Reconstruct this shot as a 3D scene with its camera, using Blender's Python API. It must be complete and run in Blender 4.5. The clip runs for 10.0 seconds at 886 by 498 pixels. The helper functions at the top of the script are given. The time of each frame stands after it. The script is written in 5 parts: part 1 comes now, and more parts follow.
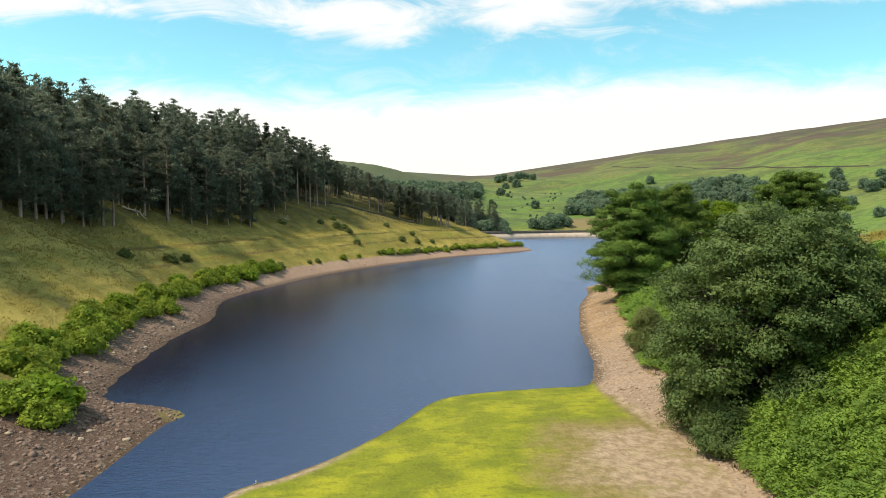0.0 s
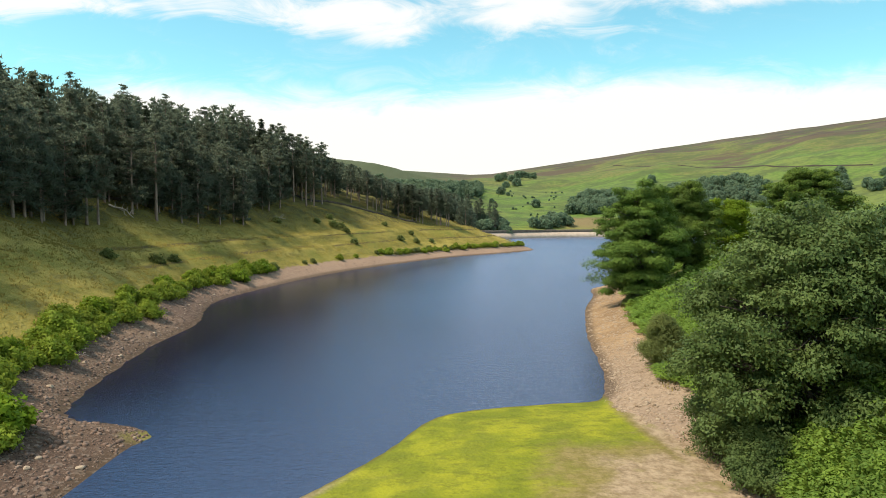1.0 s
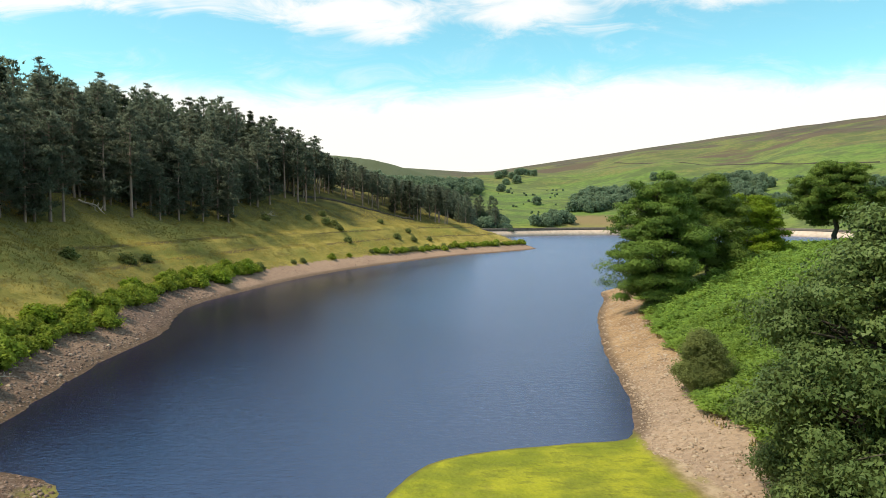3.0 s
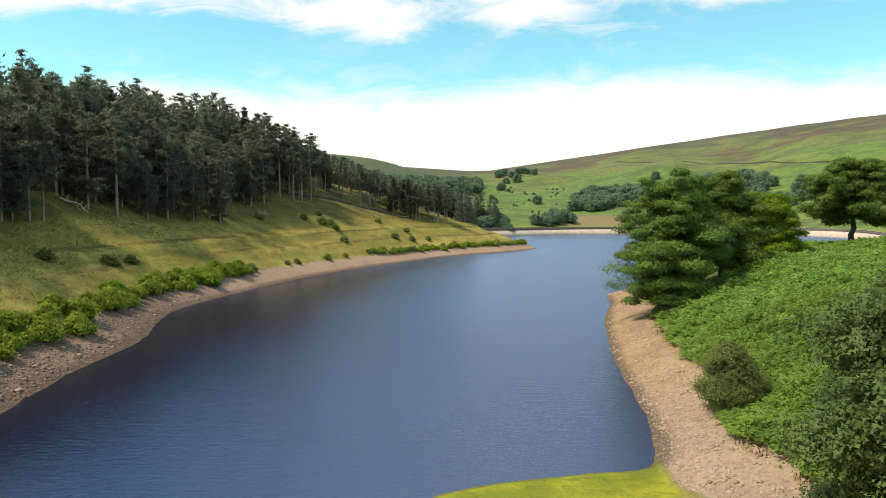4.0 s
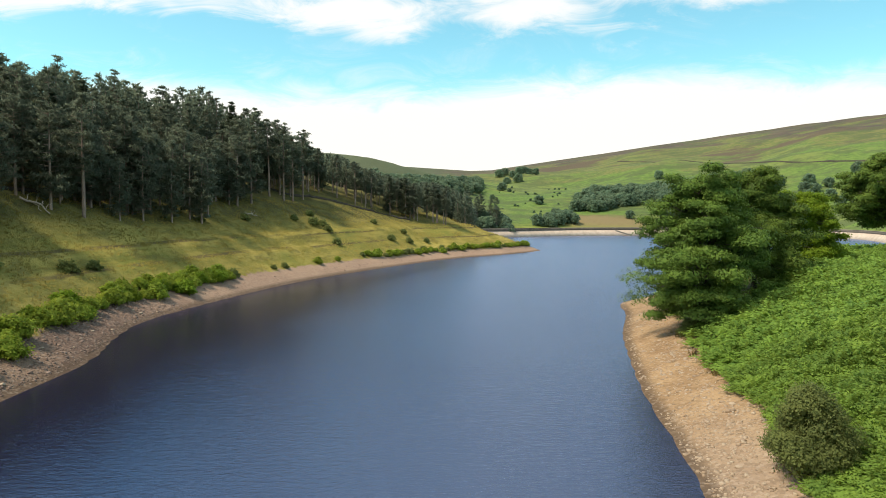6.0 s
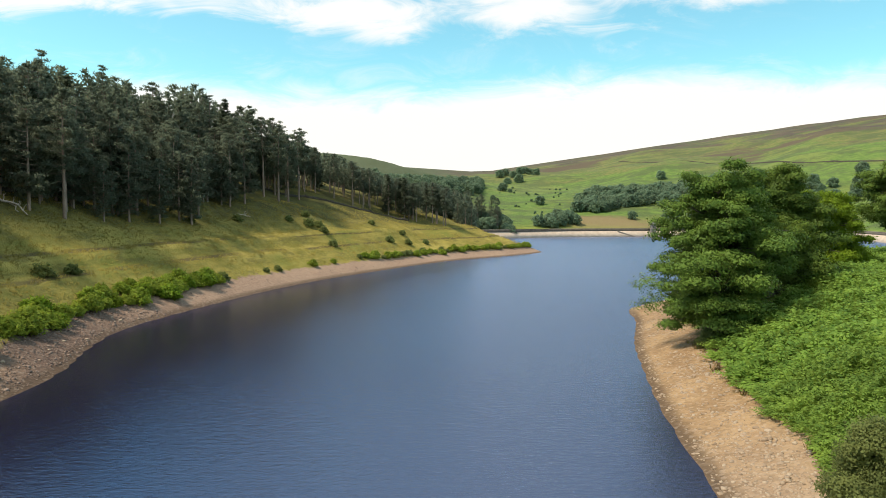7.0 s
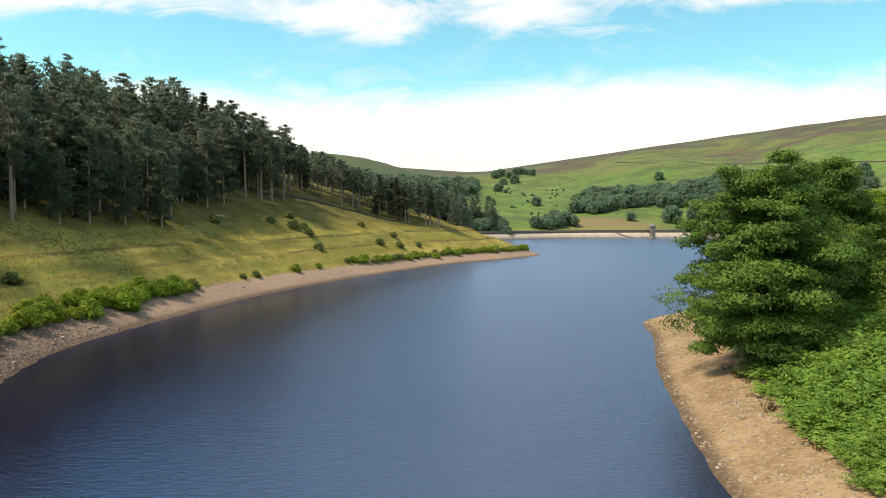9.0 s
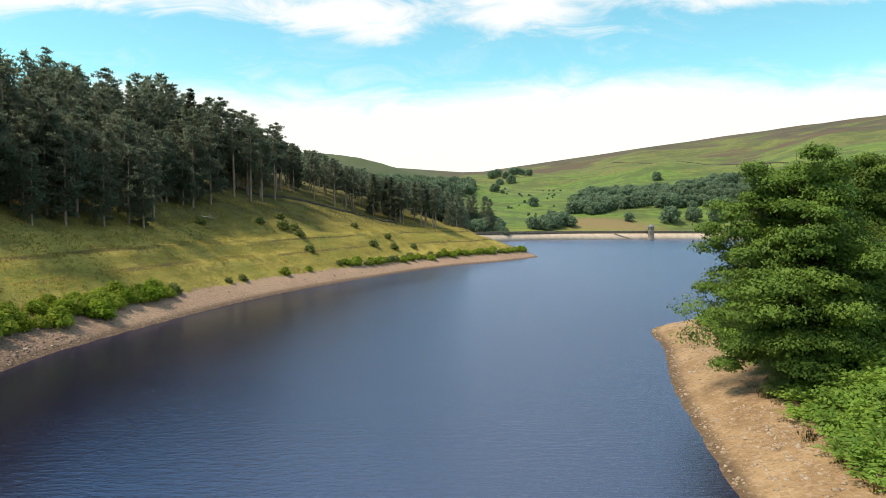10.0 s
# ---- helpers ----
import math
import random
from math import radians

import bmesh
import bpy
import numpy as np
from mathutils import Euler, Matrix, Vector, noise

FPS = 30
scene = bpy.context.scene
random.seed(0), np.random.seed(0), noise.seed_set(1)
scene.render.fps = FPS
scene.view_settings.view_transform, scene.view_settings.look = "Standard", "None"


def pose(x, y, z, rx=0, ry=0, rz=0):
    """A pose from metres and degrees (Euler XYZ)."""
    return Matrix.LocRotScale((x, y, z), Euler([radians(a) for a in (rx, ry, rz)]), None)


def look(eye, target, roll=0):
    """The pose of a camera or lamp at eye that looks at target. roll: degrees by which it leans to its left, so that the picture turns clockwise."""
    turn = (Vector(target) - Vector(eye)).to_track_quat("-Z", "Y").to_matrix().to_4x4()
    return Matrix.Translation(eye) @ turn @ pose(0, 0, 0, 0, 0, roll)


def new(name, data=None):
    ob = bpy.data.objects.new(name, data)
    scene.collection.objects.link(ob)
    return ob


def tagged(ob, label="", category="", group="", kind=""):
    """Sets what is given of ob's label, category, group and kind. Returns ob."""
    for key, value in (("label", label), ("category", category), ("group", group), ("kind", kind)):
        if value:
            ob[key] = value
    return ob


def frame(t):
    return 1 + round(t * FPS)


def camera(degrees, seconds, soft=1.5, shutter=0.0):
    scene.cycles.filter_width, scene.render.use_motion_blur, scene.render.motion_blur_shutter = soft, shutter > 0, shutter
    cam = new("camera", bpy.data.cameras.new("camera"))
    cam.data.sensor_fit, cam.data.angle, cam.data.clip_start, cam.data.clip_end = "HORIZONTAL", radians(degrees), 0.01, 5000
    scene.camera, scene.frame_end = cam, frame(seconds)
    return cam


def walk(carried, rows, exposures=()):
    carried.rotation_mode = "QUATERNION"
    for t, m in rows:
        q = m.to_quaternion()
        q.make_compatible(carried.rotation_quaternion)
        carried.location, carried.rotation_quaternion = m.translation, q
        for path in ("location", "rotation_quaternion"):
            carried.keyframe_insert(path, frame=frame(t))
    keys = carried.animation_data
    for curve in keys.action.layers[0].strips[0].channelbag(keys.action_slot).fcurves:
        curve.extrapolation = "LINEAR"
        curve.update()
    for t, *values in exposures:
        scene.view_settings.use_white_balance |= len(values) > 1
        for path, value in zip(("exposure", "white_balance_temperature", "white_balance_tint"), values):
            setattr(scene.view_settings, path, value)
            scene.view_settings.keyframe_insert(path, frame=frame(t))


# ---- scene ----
cam = camera(66.0, 10.0, soft=0.85)
METRES, EYE, TILT, LEAN, TURN = 53.0, 14.5, -2.8, 0.0, 0.0
ROWS = [
    (0.0, 0.0, 0.0, 0.0, 0.0, 0.0, -0.0),
    (0.5, 0.0019, 0.0495, 0.0024, 0.0, -0.05, -0.03),
    (1.0, 0.0035, 0.098, 0.004, 0.0, -0.08, -0.06),
    (1.5, 0.0054, 0.1454, 0.0051, -0.0, -0.12, -0.09),
    (2.0, 0.007, 0.1928, 0.0065, -0.01, -0.17, -0.12),
    (2.5, 0.0084, 0.2402, 0.008, -0.03, -0.22, -0.14),
    (4.0, 0.0135, 0.3858, 0.013, -0.06, -0.32, -0.14),
    (4.5, 0.0158, 0.4351, 0.0156, -0.06, -0.33, -0.15),
    (5.0, 0.0183, 0.4849, 0.019, -0.06, -0.33, -0.16),
    (5.5, 0.0204, 0.5348, 0.022, -0.05, -0.33, -0.16),
    (7.0, 0.0256, 0.6879, 0.0304, -0.01, -0.26, -0.17),
    (7.5, 0.0278, 0.7391, 0.0324, -0.06, -0.25, -0.19),
    (8.0, 0.0297, 0.7898, 0.035, -0.15, -0.22, -0.16),
    (8.5, 0.0317, 0.8415, 0.038, -0.28, -0.2, -0.16),
    (9.0, 0.0334, 0.8936, 0.0414, -0.43, -0.18, -0.21),
    (9.5, 0.0349, 0.9458, 0.0445, -0.59, -0.16, -0.21),
    (10.0, 0.0363, 0.998, 0.0484, -0.75, -0.15, -0.22),
]
walk(cam, [(t, pose(0, 0, EYE, TILT, LEAN, TURN) @ pose(METRES * x, METRES * y, METRES * z, 90 + pitch, roll, yaw)) for t, x, y, z, yaw, pitch, roll in ROWS],
     exposures=((0.0, 0.27, 6850, 11), (10.0, 0.27, 6850, 11)))

# ---- light: afternoon sun from beyond the pine wood, thin cloud over blue sky ----
SUN_FROM = Vector((-0.52, -0.15, 0.83)).normalized()
sun = new("sun", bpy.data.lights.new("sun", "SUN"))
sun.data.energy, sun.data.angle, sun.data.color = 3.9, radians(9.0), (1.0, 0.905, 0.76)
sun.matrix_world = look((0, 0, 200), Vector((0, 0, 200)) - SUN_FROM)


class Nodes:
    """Short hand for building node trees."""

    def __init__(self, tree):
        self.tree = tree
        tree.nodes.clear()

    def add(self, kind, **inputs):
        node = self.tree.nodes.new(kind)
        for key, value in inputs.items():
            key = key.replace("_", " ")
            if key in node.inputs:
                self.put(node.inputs[key], value)
            else:
                raise KeyError(key)
        return node

    def put(self, socket, value):
        if isinstance(value, bpy.types.NodeSocket):
            self.tree.links.new(value, socket)
        elif isinstance(value, tuple) and socket.type == "RGBA" and len(value) == 3:
            socket.default_value = (*value, 1)
        else:
            socket.default_value = value

    def math(self, op, a, b=0.0, c=0.0):
        node = self.tree.nodes.new("ShaderNodeMath")
        node.operation = op
        for socket, value in zip(node.inputs, (a, b, c)):
            self.put(socket, value)
        return node.outputs[0]

    def step(self, value, lo, hi):
        """0 below lo, 1 above hi, smooth between; lo may exceed hi."""
        node = self.tree.nodes.new("ShaderNodeMapRange")
        node.interpolation_type = "SMOOTHSTEP"
        a, b, flip = (lo, hi, False) if lo < hi else (hi, lo, True)
        for socket, v in zip(node.inputs, (value, a, b, 1.0 if flip else 0.0, 0.0 if flip else 1.0)):
            self.put(socket, v)
        return node.outputs[0]

    def mix(self, factor, a, b, blend="MIX"):
        node = self.tree.nodes.new("ShaderNodeMix")
        node.data_type, node.blend_type = "RGBA", blend
        self.put(node.inputs[0], factor)
        self.put(node.inputs[6], a)
        self.put(node.inputs[7], b)
        return node.outputs[2]

    def noise(self, vector, scale, detail=4.0, rough=0.55, distortion=0.0):
        node = self.add("ShaderNodeTexNoise", Vector=vector, Scale=scale, Detail=detail, Roughness=rough, Distortion=distortion)
        return node.outputs[0]

    def scaled(self, vector, x, y, z):
        node = self.tree.nodes.new("ShaderNodeVectorMath")
        node.operation = "MULTIPLY"
        self.put(node.inputs[0], vector)
        node.inputs[1].default_value = (x, y, z)
        return node.outputs[0]

    def bump(self, height, strength, distance):
        return self.add("ShaderNodeBump", Height=height, Strength=strength, Distance=distance).outputs[0]


def sky():
    world = bpy.data.worlds.new("sky")
    scene.world = world
    world.use_nodes = True
    n = Nodes(world.node_tree)
    air = n.add("ShaderNodeTexSky")
    air.sky_type, air.sun_disc = "NISHITA", False
    air.sun_elevation = math.asin(SUN_FROM.z)
    air.sun_rotation = math.atan2(SUN_FROM.x, SUN_FROM.y)
    air.air_density, air.dust_density, air.ozone_density = 1.0, 0.3, 1.5
    blue = n.mix(1.0, air.outputs[0], (0.66, 1.10, 0.94), "MULTIPLY")
    way = n.add("ShaderNodeTexCoord").outputs["Generated"]
    split = n.add("ShaderNodeSeparateXYZ", Vector=way)
    x, y, z = split.outputs
    up = n.math("ADD", n.math("MAXIMUM", z, 0.0), 0.07)
    flat = n.add("ShaderNodeCombineXYZ", X=n.math("DIVIDE", x, up), Y=n.math("DIVIDE", y, up), Z=0.0).outputs[0]
    big = n.noise(flat, 0.55, 5.0, 0.6, 0.4)
    fine = n.noise(n.scaled(flat, 1.0, 1.6, 1.0), 2.2, 6.0, 0.62, 0.5)
    ahead = n.math("MAXIMUM", y, 0.05)
    across, above = n.math("DIVIDE", x, ahead), n.math("DIVIDE", z, ahead)
    wisp = n.noise(n.add("ShaderNodeCombineXYZ", X=across, Y=n.math("MULTIPLY", above, 3.0), Z=0.0).outputs[0], 7.0, 9.0, 0.66, 0.9)
    # the bank of thin white cloud low over the hills
    top = n.math("ADD", 0.168, n.math("MULTIPLY", n.step(n.math("ABSOLUTE", n.math("SUBTRACT", across, 0.26)), 0.28, 0.05), 0.018))
    top = n.math("SUBTRACT", top, n.math("MULTIPLY", n.step(across, -0.42, -0.75), 0.06))
    height = n.math("SUBTRACT", n.math("ADD", z, n.math("MULTIPLY", n.math("SUBTRACT", wisp, 0.5), 0.075)), top)
    haze = n.step(height, 0.022, -0.028)
    # small clouds above it: place across and above, half-lengths
    puff = n.math("SUBTRACT", 0.0, 1.0)
    for u, v, ru, rv in ((-0.55, 0.318, 0.27, 0.048), (-0.10, 0.292, 0.20, 0.034), (0.14, 0.310, 0.26, 0.062), (0.48, 0.318, 0.28, 0.034), (0.0, 0.36, 0.5, 0.03)):
        du, dv = n.math("DIVIDE", n.math("SUBTRACT", across, u), ru), n.math("DIVIDE", n.math("SUBTRACT", above, v), rv)
        puff = n.math("MAXIMUM", puff, n.math("SUBTRACT", 1.0, n.math("SQRT", n.math("ADD", n.math("MULTIPLY", du, du), n.math("MULTIPLY", dv, dv)))))
    broad = n.noise(n.add("ShaderNodeCombineXYZ", X=across, Y=n.math("MULTIPLY", above, 2.2), Z=3.0).outputs[0], 4.2, 3.0, 0.5, 0.4)
    ragged = n.math("ADD", n.math("MULTIPLY", n.math("SUBTRACT", wisp, 0.5), 3.2), n.math("MULTIPLY", n.math("SUBTRACT", broad, 0.5), 4.0))
    tuft = n.step(n.math("ADD", n.math("MULTIPLY", puff, 1.3), n.math("MULTIPLY", ragged, 1.05)), -0.1, 1.25)
    thin = n.math("MULTIPLY", n.step(n.math("ADD", n.math("MULTIPLY", big, 0.45), n.math("MULTIPLY", wisp, 0.55)), 0.47, 0.66), n.step(z, 0.30, 0.17))
    veil = n.step(n.math("ADD", n.math("MULTIPLY", big, 0.6), n.math("MULTIPLY", fine, 0.4)), 0.43, 0.58)
    high = n.math("MULTIPLY", veil, n.math("MULTIPLY", n.step(z, 0.33, 0.45), 0.9))
    cover = n.math("MAXIMUM", n.math("MAXIMUM", n.math("MULTIPLY", haze, 0.95), n.math("MULTIPLY", tuft, 0.88)), n.math("MAXIMUM", n.math("MULTIPLY", thin, 0.38), high))
    white = n.mix(n.step(z, 0.02, 0.4), (5.0, 4.88, 4.65), (4.9, 5.0, 5.1))
    back = n.add("ShaderNodeBackground", Color=n.mix(cover, blue, white), Strength=0.18)
    n.tree.links.new(back.outputs[0], n.add("ShaderNodeOutputWorld").inputs[0])


sky()


# ---- materials ----
def material(name):
    m = bpy.data.materials.new(name)
    m.use_nodes = True
    n = Nodes(m.node_tree)
    shader = n.add("ShaderNodeBsdfPrincipled")
    n.tree.links.new(shader.outputs[0], n.add("ShaderNodeOutputMaterial").inputs[0])
    return m, n, shader


def foliage(name, dark, light, tip, gloss=0.5, through_light=0.35, spread=0.35):
    """Leaves: colour varies leaf by leaf and from spray to spray; light shines partly through."""
    m, n, shader = material(name)
    geo = n.add("ShaderNodeNewGeometry")
    info = n.add("ShaderNodeObjectInfo")
    coords = n.add("ShaderNodeTexCoord").outputs["Object"]
    patch = n.noise(coords, spread, 3.0)
    colour = n.mix(n.step(patch, 0.35, 0.68), dark, light)
    colour = n.mix(n.math("MULTIPLY", n.step(geo.outputs["Random Per Island"], 0.5, 1.0), 0.3), colour, tip)
    hue = n.add("ShaderNodeHueSaturation", Hue=n.math("ADD", 0.496, n.math("MULTIPLY", info.outputs["Random"], 0.014)),
                Saturation=1.0, Value=n.math("ADD", 0.88, n.math("MULTIPLY", info.outputs["Random"], 0.24)), Fac=1.0, Color=colour)
    n.put(shader.inputs["Base Color"], hue.outputs[0])
    n.put(shader.inputs["Roughness"], gloss)
    n.put(shader.inputs["Specular IOR Level"], 0.07)
    glow = n.add("ShaderNodeBsdfTranslucent", Color=n.mix(0.5, hue.outputs[0], tip))
    both = n.add("ShaderNodeMixShader", Fac=through_light)
    n.tree.links.new(shader.outputs[0], both.inputs[1])
    n.tree.links.new(glow.outputs[0], both.inputs[2])
    out = [k for k in n.tree.nodes if k.type == "OUTPUT_MATERIAL"][0]
    n.tree.links.new(both.outputs[0], out.inputs[0])
    return m


def rough(name, dark, light, scale=3.0, rough_value=0.85, depth=0.02, stretch=(1, 1, 1), fleck=None, by_island=0.0):
    """Bark, stone, mortar: two tones at two scales with fine relief."""
    m, n, shader = material(name)
    coords = n.scaled(n.add("ShaderNodeTexCoord").outputs["Object"], *stretch)
    coarse, fine = n.noise(coords, scale, 4.0), n.noise(coords, scale * 7, 5.0, 0.65)
    colour = n.mix(n.step(n.math("ADD", n.math("MULTIPLY", coarse, 0.6), n.math("MULTIPLY", fine, 0.4)), 0.36, 0.66), dark, light)
    if by_island:
        isle = n.add("ShaderNodeNewGeometry").outputs["Random Per Island"]
        colour = n.mix(n.math("MULTIPLY", isle, by_island), colour, fleck or light)
    elif fleck:
        colour = n.mix(n.math("MULTIPLY", n.step(n.noise(coords, scale * 2.3, 3.0), 0.58, 0.7), 0.8), colour, fleck)
    n.put(shader.inputs["Base Color"], colour)
    n.put(shader.inputs["Roughness"], rough_value)
    n.put(shader.inputs["Normal"], n.bump(fine, 0.6, depth))
    return m


def ground_material():
    m, n, shader = material("ground")
    pos = n.add("ShaderNodeNewGeometry").outputs["Position"]

    def attribute(name):
        node = n.tree.nodes.new("ShaderNodeAttribute")
        node.attribute_name = name
        return node.outputs["Fac"]

    inland, basin, moor, east, shady_floor = (attribute(k) for k in ("inland", "basin", "moor", "east", "shady_floor"))
    shore = attribute("shore")
    split = n.add("ShaderNodeSeparateXYZ", Vector=pos)
    big, mid = n.noise(pos, 0.045, 4.0), n.noise(pos, 0.23, 5.0, 0.6)
    fine, grit = n.noise(pos, 1.6, 6.0, 0.65), n.noise(pos, 6.0, 5.0, 0.7)
    lumps = n.add("ShaderNodeTexVoronoi", Vector=pos, Scale=2.6)
    # hillside grass in strips along the contours
    strip = n.noise(n.scaled(pos, 0.05, 0.03, 0.55), 1.0, 5.0, 0.6)
    grass = n.mix(n.step(n.math("ADD", n.math("MULTIPLY", strip, 0.55), n.math("MULTIPLY", mid, 0.45)), 0.40, 0.62), (0.195, 0.172, 0.034), (0.39, 0.305, 0.075))
    grass = n.mix(n.math("MULTIPLY", n.step(fine, 0.45, 0.75), 0.45), grass, (0.40, 0.33, 0.11))
    grass = n.mix(n.math("MULTIPLY", n.step(big, 0.5, 0.7), 0.6), grass, (0.15, 0.17, 0.03))
    grass = n.mix(n.math("MULTIPLY", n.step(n.noise(n.scaled(pos, 0.5, 0.5, 2.2), 0.32, 5.0, 0.65), 0.50, 0.66), 0.65), grass, (0.135, 0.115, 0.034))
    for contour, width in ((6.0, 0.20), (8.75, 0.16)):
        offset = n.math("ABSOLUTE", n.math("SUBTRACT", n.math("ADD", split.outputs[2], n.math("MULTIPLY", n.math("SUBTRACT", n.noise(pos, 0.05, 3.0), 0.5), 1.2)), contour))
        track = n.math("MULTIPLY", n.step(offset, width * 1.6, width * 0.5), n.math("MULTIPLY", n.step(split.outputs[1], 100.0, 122.0), n.step(n.noise(pos, 0.06, 3.0), 0.40, 0.52)))
        grass = n.mix(n.math("MULTIPLY", track, 0.75), grass, (0.085, 0.062, 0.032))
    fern_floor = n.mix(n.step(fine, 0.4, 0.7), (0.11, 0.17, 0.028), (0.16, 0.24, 0.038))
    turf = n.mix(east, grass, fern_floor)
    # needle litter and brown grass, with shade under the trees painted into the colour
    shaded_litter = n.mix(n.step(mid, 0.4, 0.6), (0.075, 0.07, 0.025), (0.13, 0.12, 0.035))
    turf = n.mix(n.math("MULTIPLY", shady_floor, 0.9), turf, shaded_litter)
    # open hill: bright pasture low down, heather and bracken higher
    pasture = n.mix(n.step(mid, 0.35, 0.65), (0.092, 0.152, 0.032), (0.140, 0.205, 0.044))
    pasture = n.mix(n.math("MULTIPLY", n.step(n.noise(pos, 0.016, 5.0, 0.62), 0.46, 0.58), 0.6), pasture, (0.175, 0.195, 0.055))
    pasture = n.mix(n.math("MULTIPLY", n.step(split.outputs[0], 45.0, -20.0), 0.85), pasture, (0.078, 0.094, 0.044))
    heather = n.mix(n.step(n.noise(n.scaled(pos, 0.6, 1.0, 1.0), 0.03, 5.0, 0.6), 0.42, 0.6), (0.082, 0.060, 0.050), (0.118, 0.090, 0.060))
    level = n.math("ADD", moor, n.math("MULTIPLY", n.math("SUBTRACT", n.noise(n.scaled(pos, 0.5, 1.0, 2.0), 0.012, 6.0, 0.68), 0.5), 1.15))
    hill = n.mix(n.step(level, 0.42, 0.60), pasture, n.mix(n.step(mid, 0.4, 0.6), (0.120, 0.142, 0.040), (0.168, 0.160, 0.054)))
    hill = n.mix(n.step(level, 0.70, 0.80), hill, heather)
    hill = n.mix(n.math("MULTIPLY", n.step(n.noise(n.scaled(pos, 0.45, 1.0, 1.0), 0.055, 6.0, 0.74), 0.46, 0.58), 0.75), hill, (0.078, 0.098, 0.038))
    hill = n.mix(n.math("MULTIPLY", n.step(n.noise(n.scaled(pos, 0.7, 1.0, 1.0), 0.16, 6.0, 0.75), 0.55, 0.66), 0.6), hill, (0.062, 0.082, 0.034))
    burnt = n.noise(n.scaled(pos, 0.35, 1.0, 1.5), 0.014, 5.0, 0.65)
    hill = n.mix(n.math("MULTIPLY", n.step(burnt, 0.51, 0.60), n.step(moor, 0.3, 0.5)), hill, (0.105, 0.08, 0.05))
    bare = n.add("ShaderNodeVectorMath", Vector=n.scaled(pos, 0.030, 0.055, 0.0))
    bare.operation = "DISTANCE"
    bare.inputs[1].default_value = (106 * 0.030, 480 * 0.055, 0.0)
    scar = n.math("ADD", bare.outputs["Value"], n.math("MULTIPLY", n.math("SUBTRACT", mid, 0.5), 1.2))
    hill = n.mix(n.math("MULTIPLY", n.step(scar, 1.5, 0.7), 0.85), hill, n.mix(n.step(fine, 0.35, 0.65), (0.20, 0.135, 0.065), (0.27, 0.20, 0.10)))
    hill = n.mix(n.math("MULTIPLY", n.step(split.outputs[0], 40.0, -30.0), n.math("ADD", 0.6, n.math("MULTIPLY", mid, 0.4))), hill, (0.088, 0.102, 0.052))
    turf = n.mix(n.step(moor, 0.005, 0.04), turf, hill)
    # drawn-down margin: gravel, pale sand on the east shore, pinkish grey scree on the west
    sand = n.mix(n.step(mid, 0.35, 0.65), (0.27, 0.165, 0.082), (0.385, 0.25, 0.13))
    sand = n.mix(n.math("MULTIPLY", n.step(grit, 0.5, 0.66), 0.6), sand, (0.25, 0.18, 0.125))
    sand = n.mix(n.math("MULTIPLY", n.step(split.outputs[1], 84.0, 60.0), 0.6), sand, (0.33, 0.25, 0.19))
    scree = n.mix(n.step(fine, 0.35, 0.65), (0.105, 0.064, 0.048), (0.205, 0.130, 0.094))
    scree = n.mix(n.math("MULTIPLY", n.step(big, 0.45, 0.6), 0.5), scree, (0.34, 0.23, 0.15))
    # scree turns darker and browner towards the near end
    scree = n.mix(n.math("MULTIPLY", n.step(n.math("ADD", split.outputs[1], n.math("MULTIPLY", mid, 30.0)), 120.0, 55.0), 0.75), scree, n.mix(fine, (0.055, 0.034, 0.025), (0.12, 0.078, 0.055)))
    scree = n.mix(n.math("MULTIPLY", n.step(n.math("ADD", split.outputs[1], n.math("MULTIPLY", mid, 40.0)), 125.0, 165.0), 0.6), scree, (0.43, 0.285, 0.195))
    margin = n.mix(east, scree, sand)
    margin = n.mix(n.math("MULTIPLY", n.step(shore, 1.3, 0.2), 0.8), margin, (0.085, 0.055, 0.034))
    cells = n.add("ShaderNodeTexVoronoi", Vector=pos, Scale=4.2)
    pale = n.add("ShaderNodeSeparateColor", Color=cells.outputs["Color"]).outputs[0]
    margin = n.mix(n.math("MULTIPLY", n.step(pale, 0.45, 0.0), 0.4), margin, n.mix(0.6, margin, (0.03, 0.022, 0.018)))
    margin = n.mix(n.math("MULTIPLY", n.step(pale, 0.7, 1.0), 0.2), margin, (0.52, 0.42, 0.33))
    edge = n.math("ADD", n.math("SUBTRACT", inland, n.math("MULTIPLY", east, 1.3)), n.math("MULTIPLY", n.math("SUBTRACT", n.noise(pos, 0.5, 4.0), 0.5), 3.0))
    ground = n.mix(n.step(edge, 4.6, 5.4), margin, turf)
    # the drained flat: bright weed with worn mud between
    mud = n.mix(n.step(fine, 0.35, 0.65), (0.25, 0.178, 0.108), (0.40, 0.30, 0.195))
    weed = n.mix(n.step(mid, 0.38, 0.62), (0.165, 0.19, 0.014), (0.30, 0.30, 0.02))
    weed = n.mix(n.math("MULTIPLY", n.step(fine, 0.5, 0.8), 0.5), weed, (0.20, 0.21, 0.04))
    trod = n.add("ShaderNodeVectorMath", Vector=n.scaled(pos, 0.21, 0.125, 0.0))
    trod.operation = "DISTANCE"
    trod.inputs[1].default_value = (11.3 * 0.21, 38.5 * 0.125, 0.0)
    uneven = n.math("ADD", n.math("MULTIPLY", n.noise(pos, 0.16, 6.0, 0.62), 1.5), n.math("MULTIPLY", n.noise(pos, 0.9, 4.0, 0.6), 0.35))
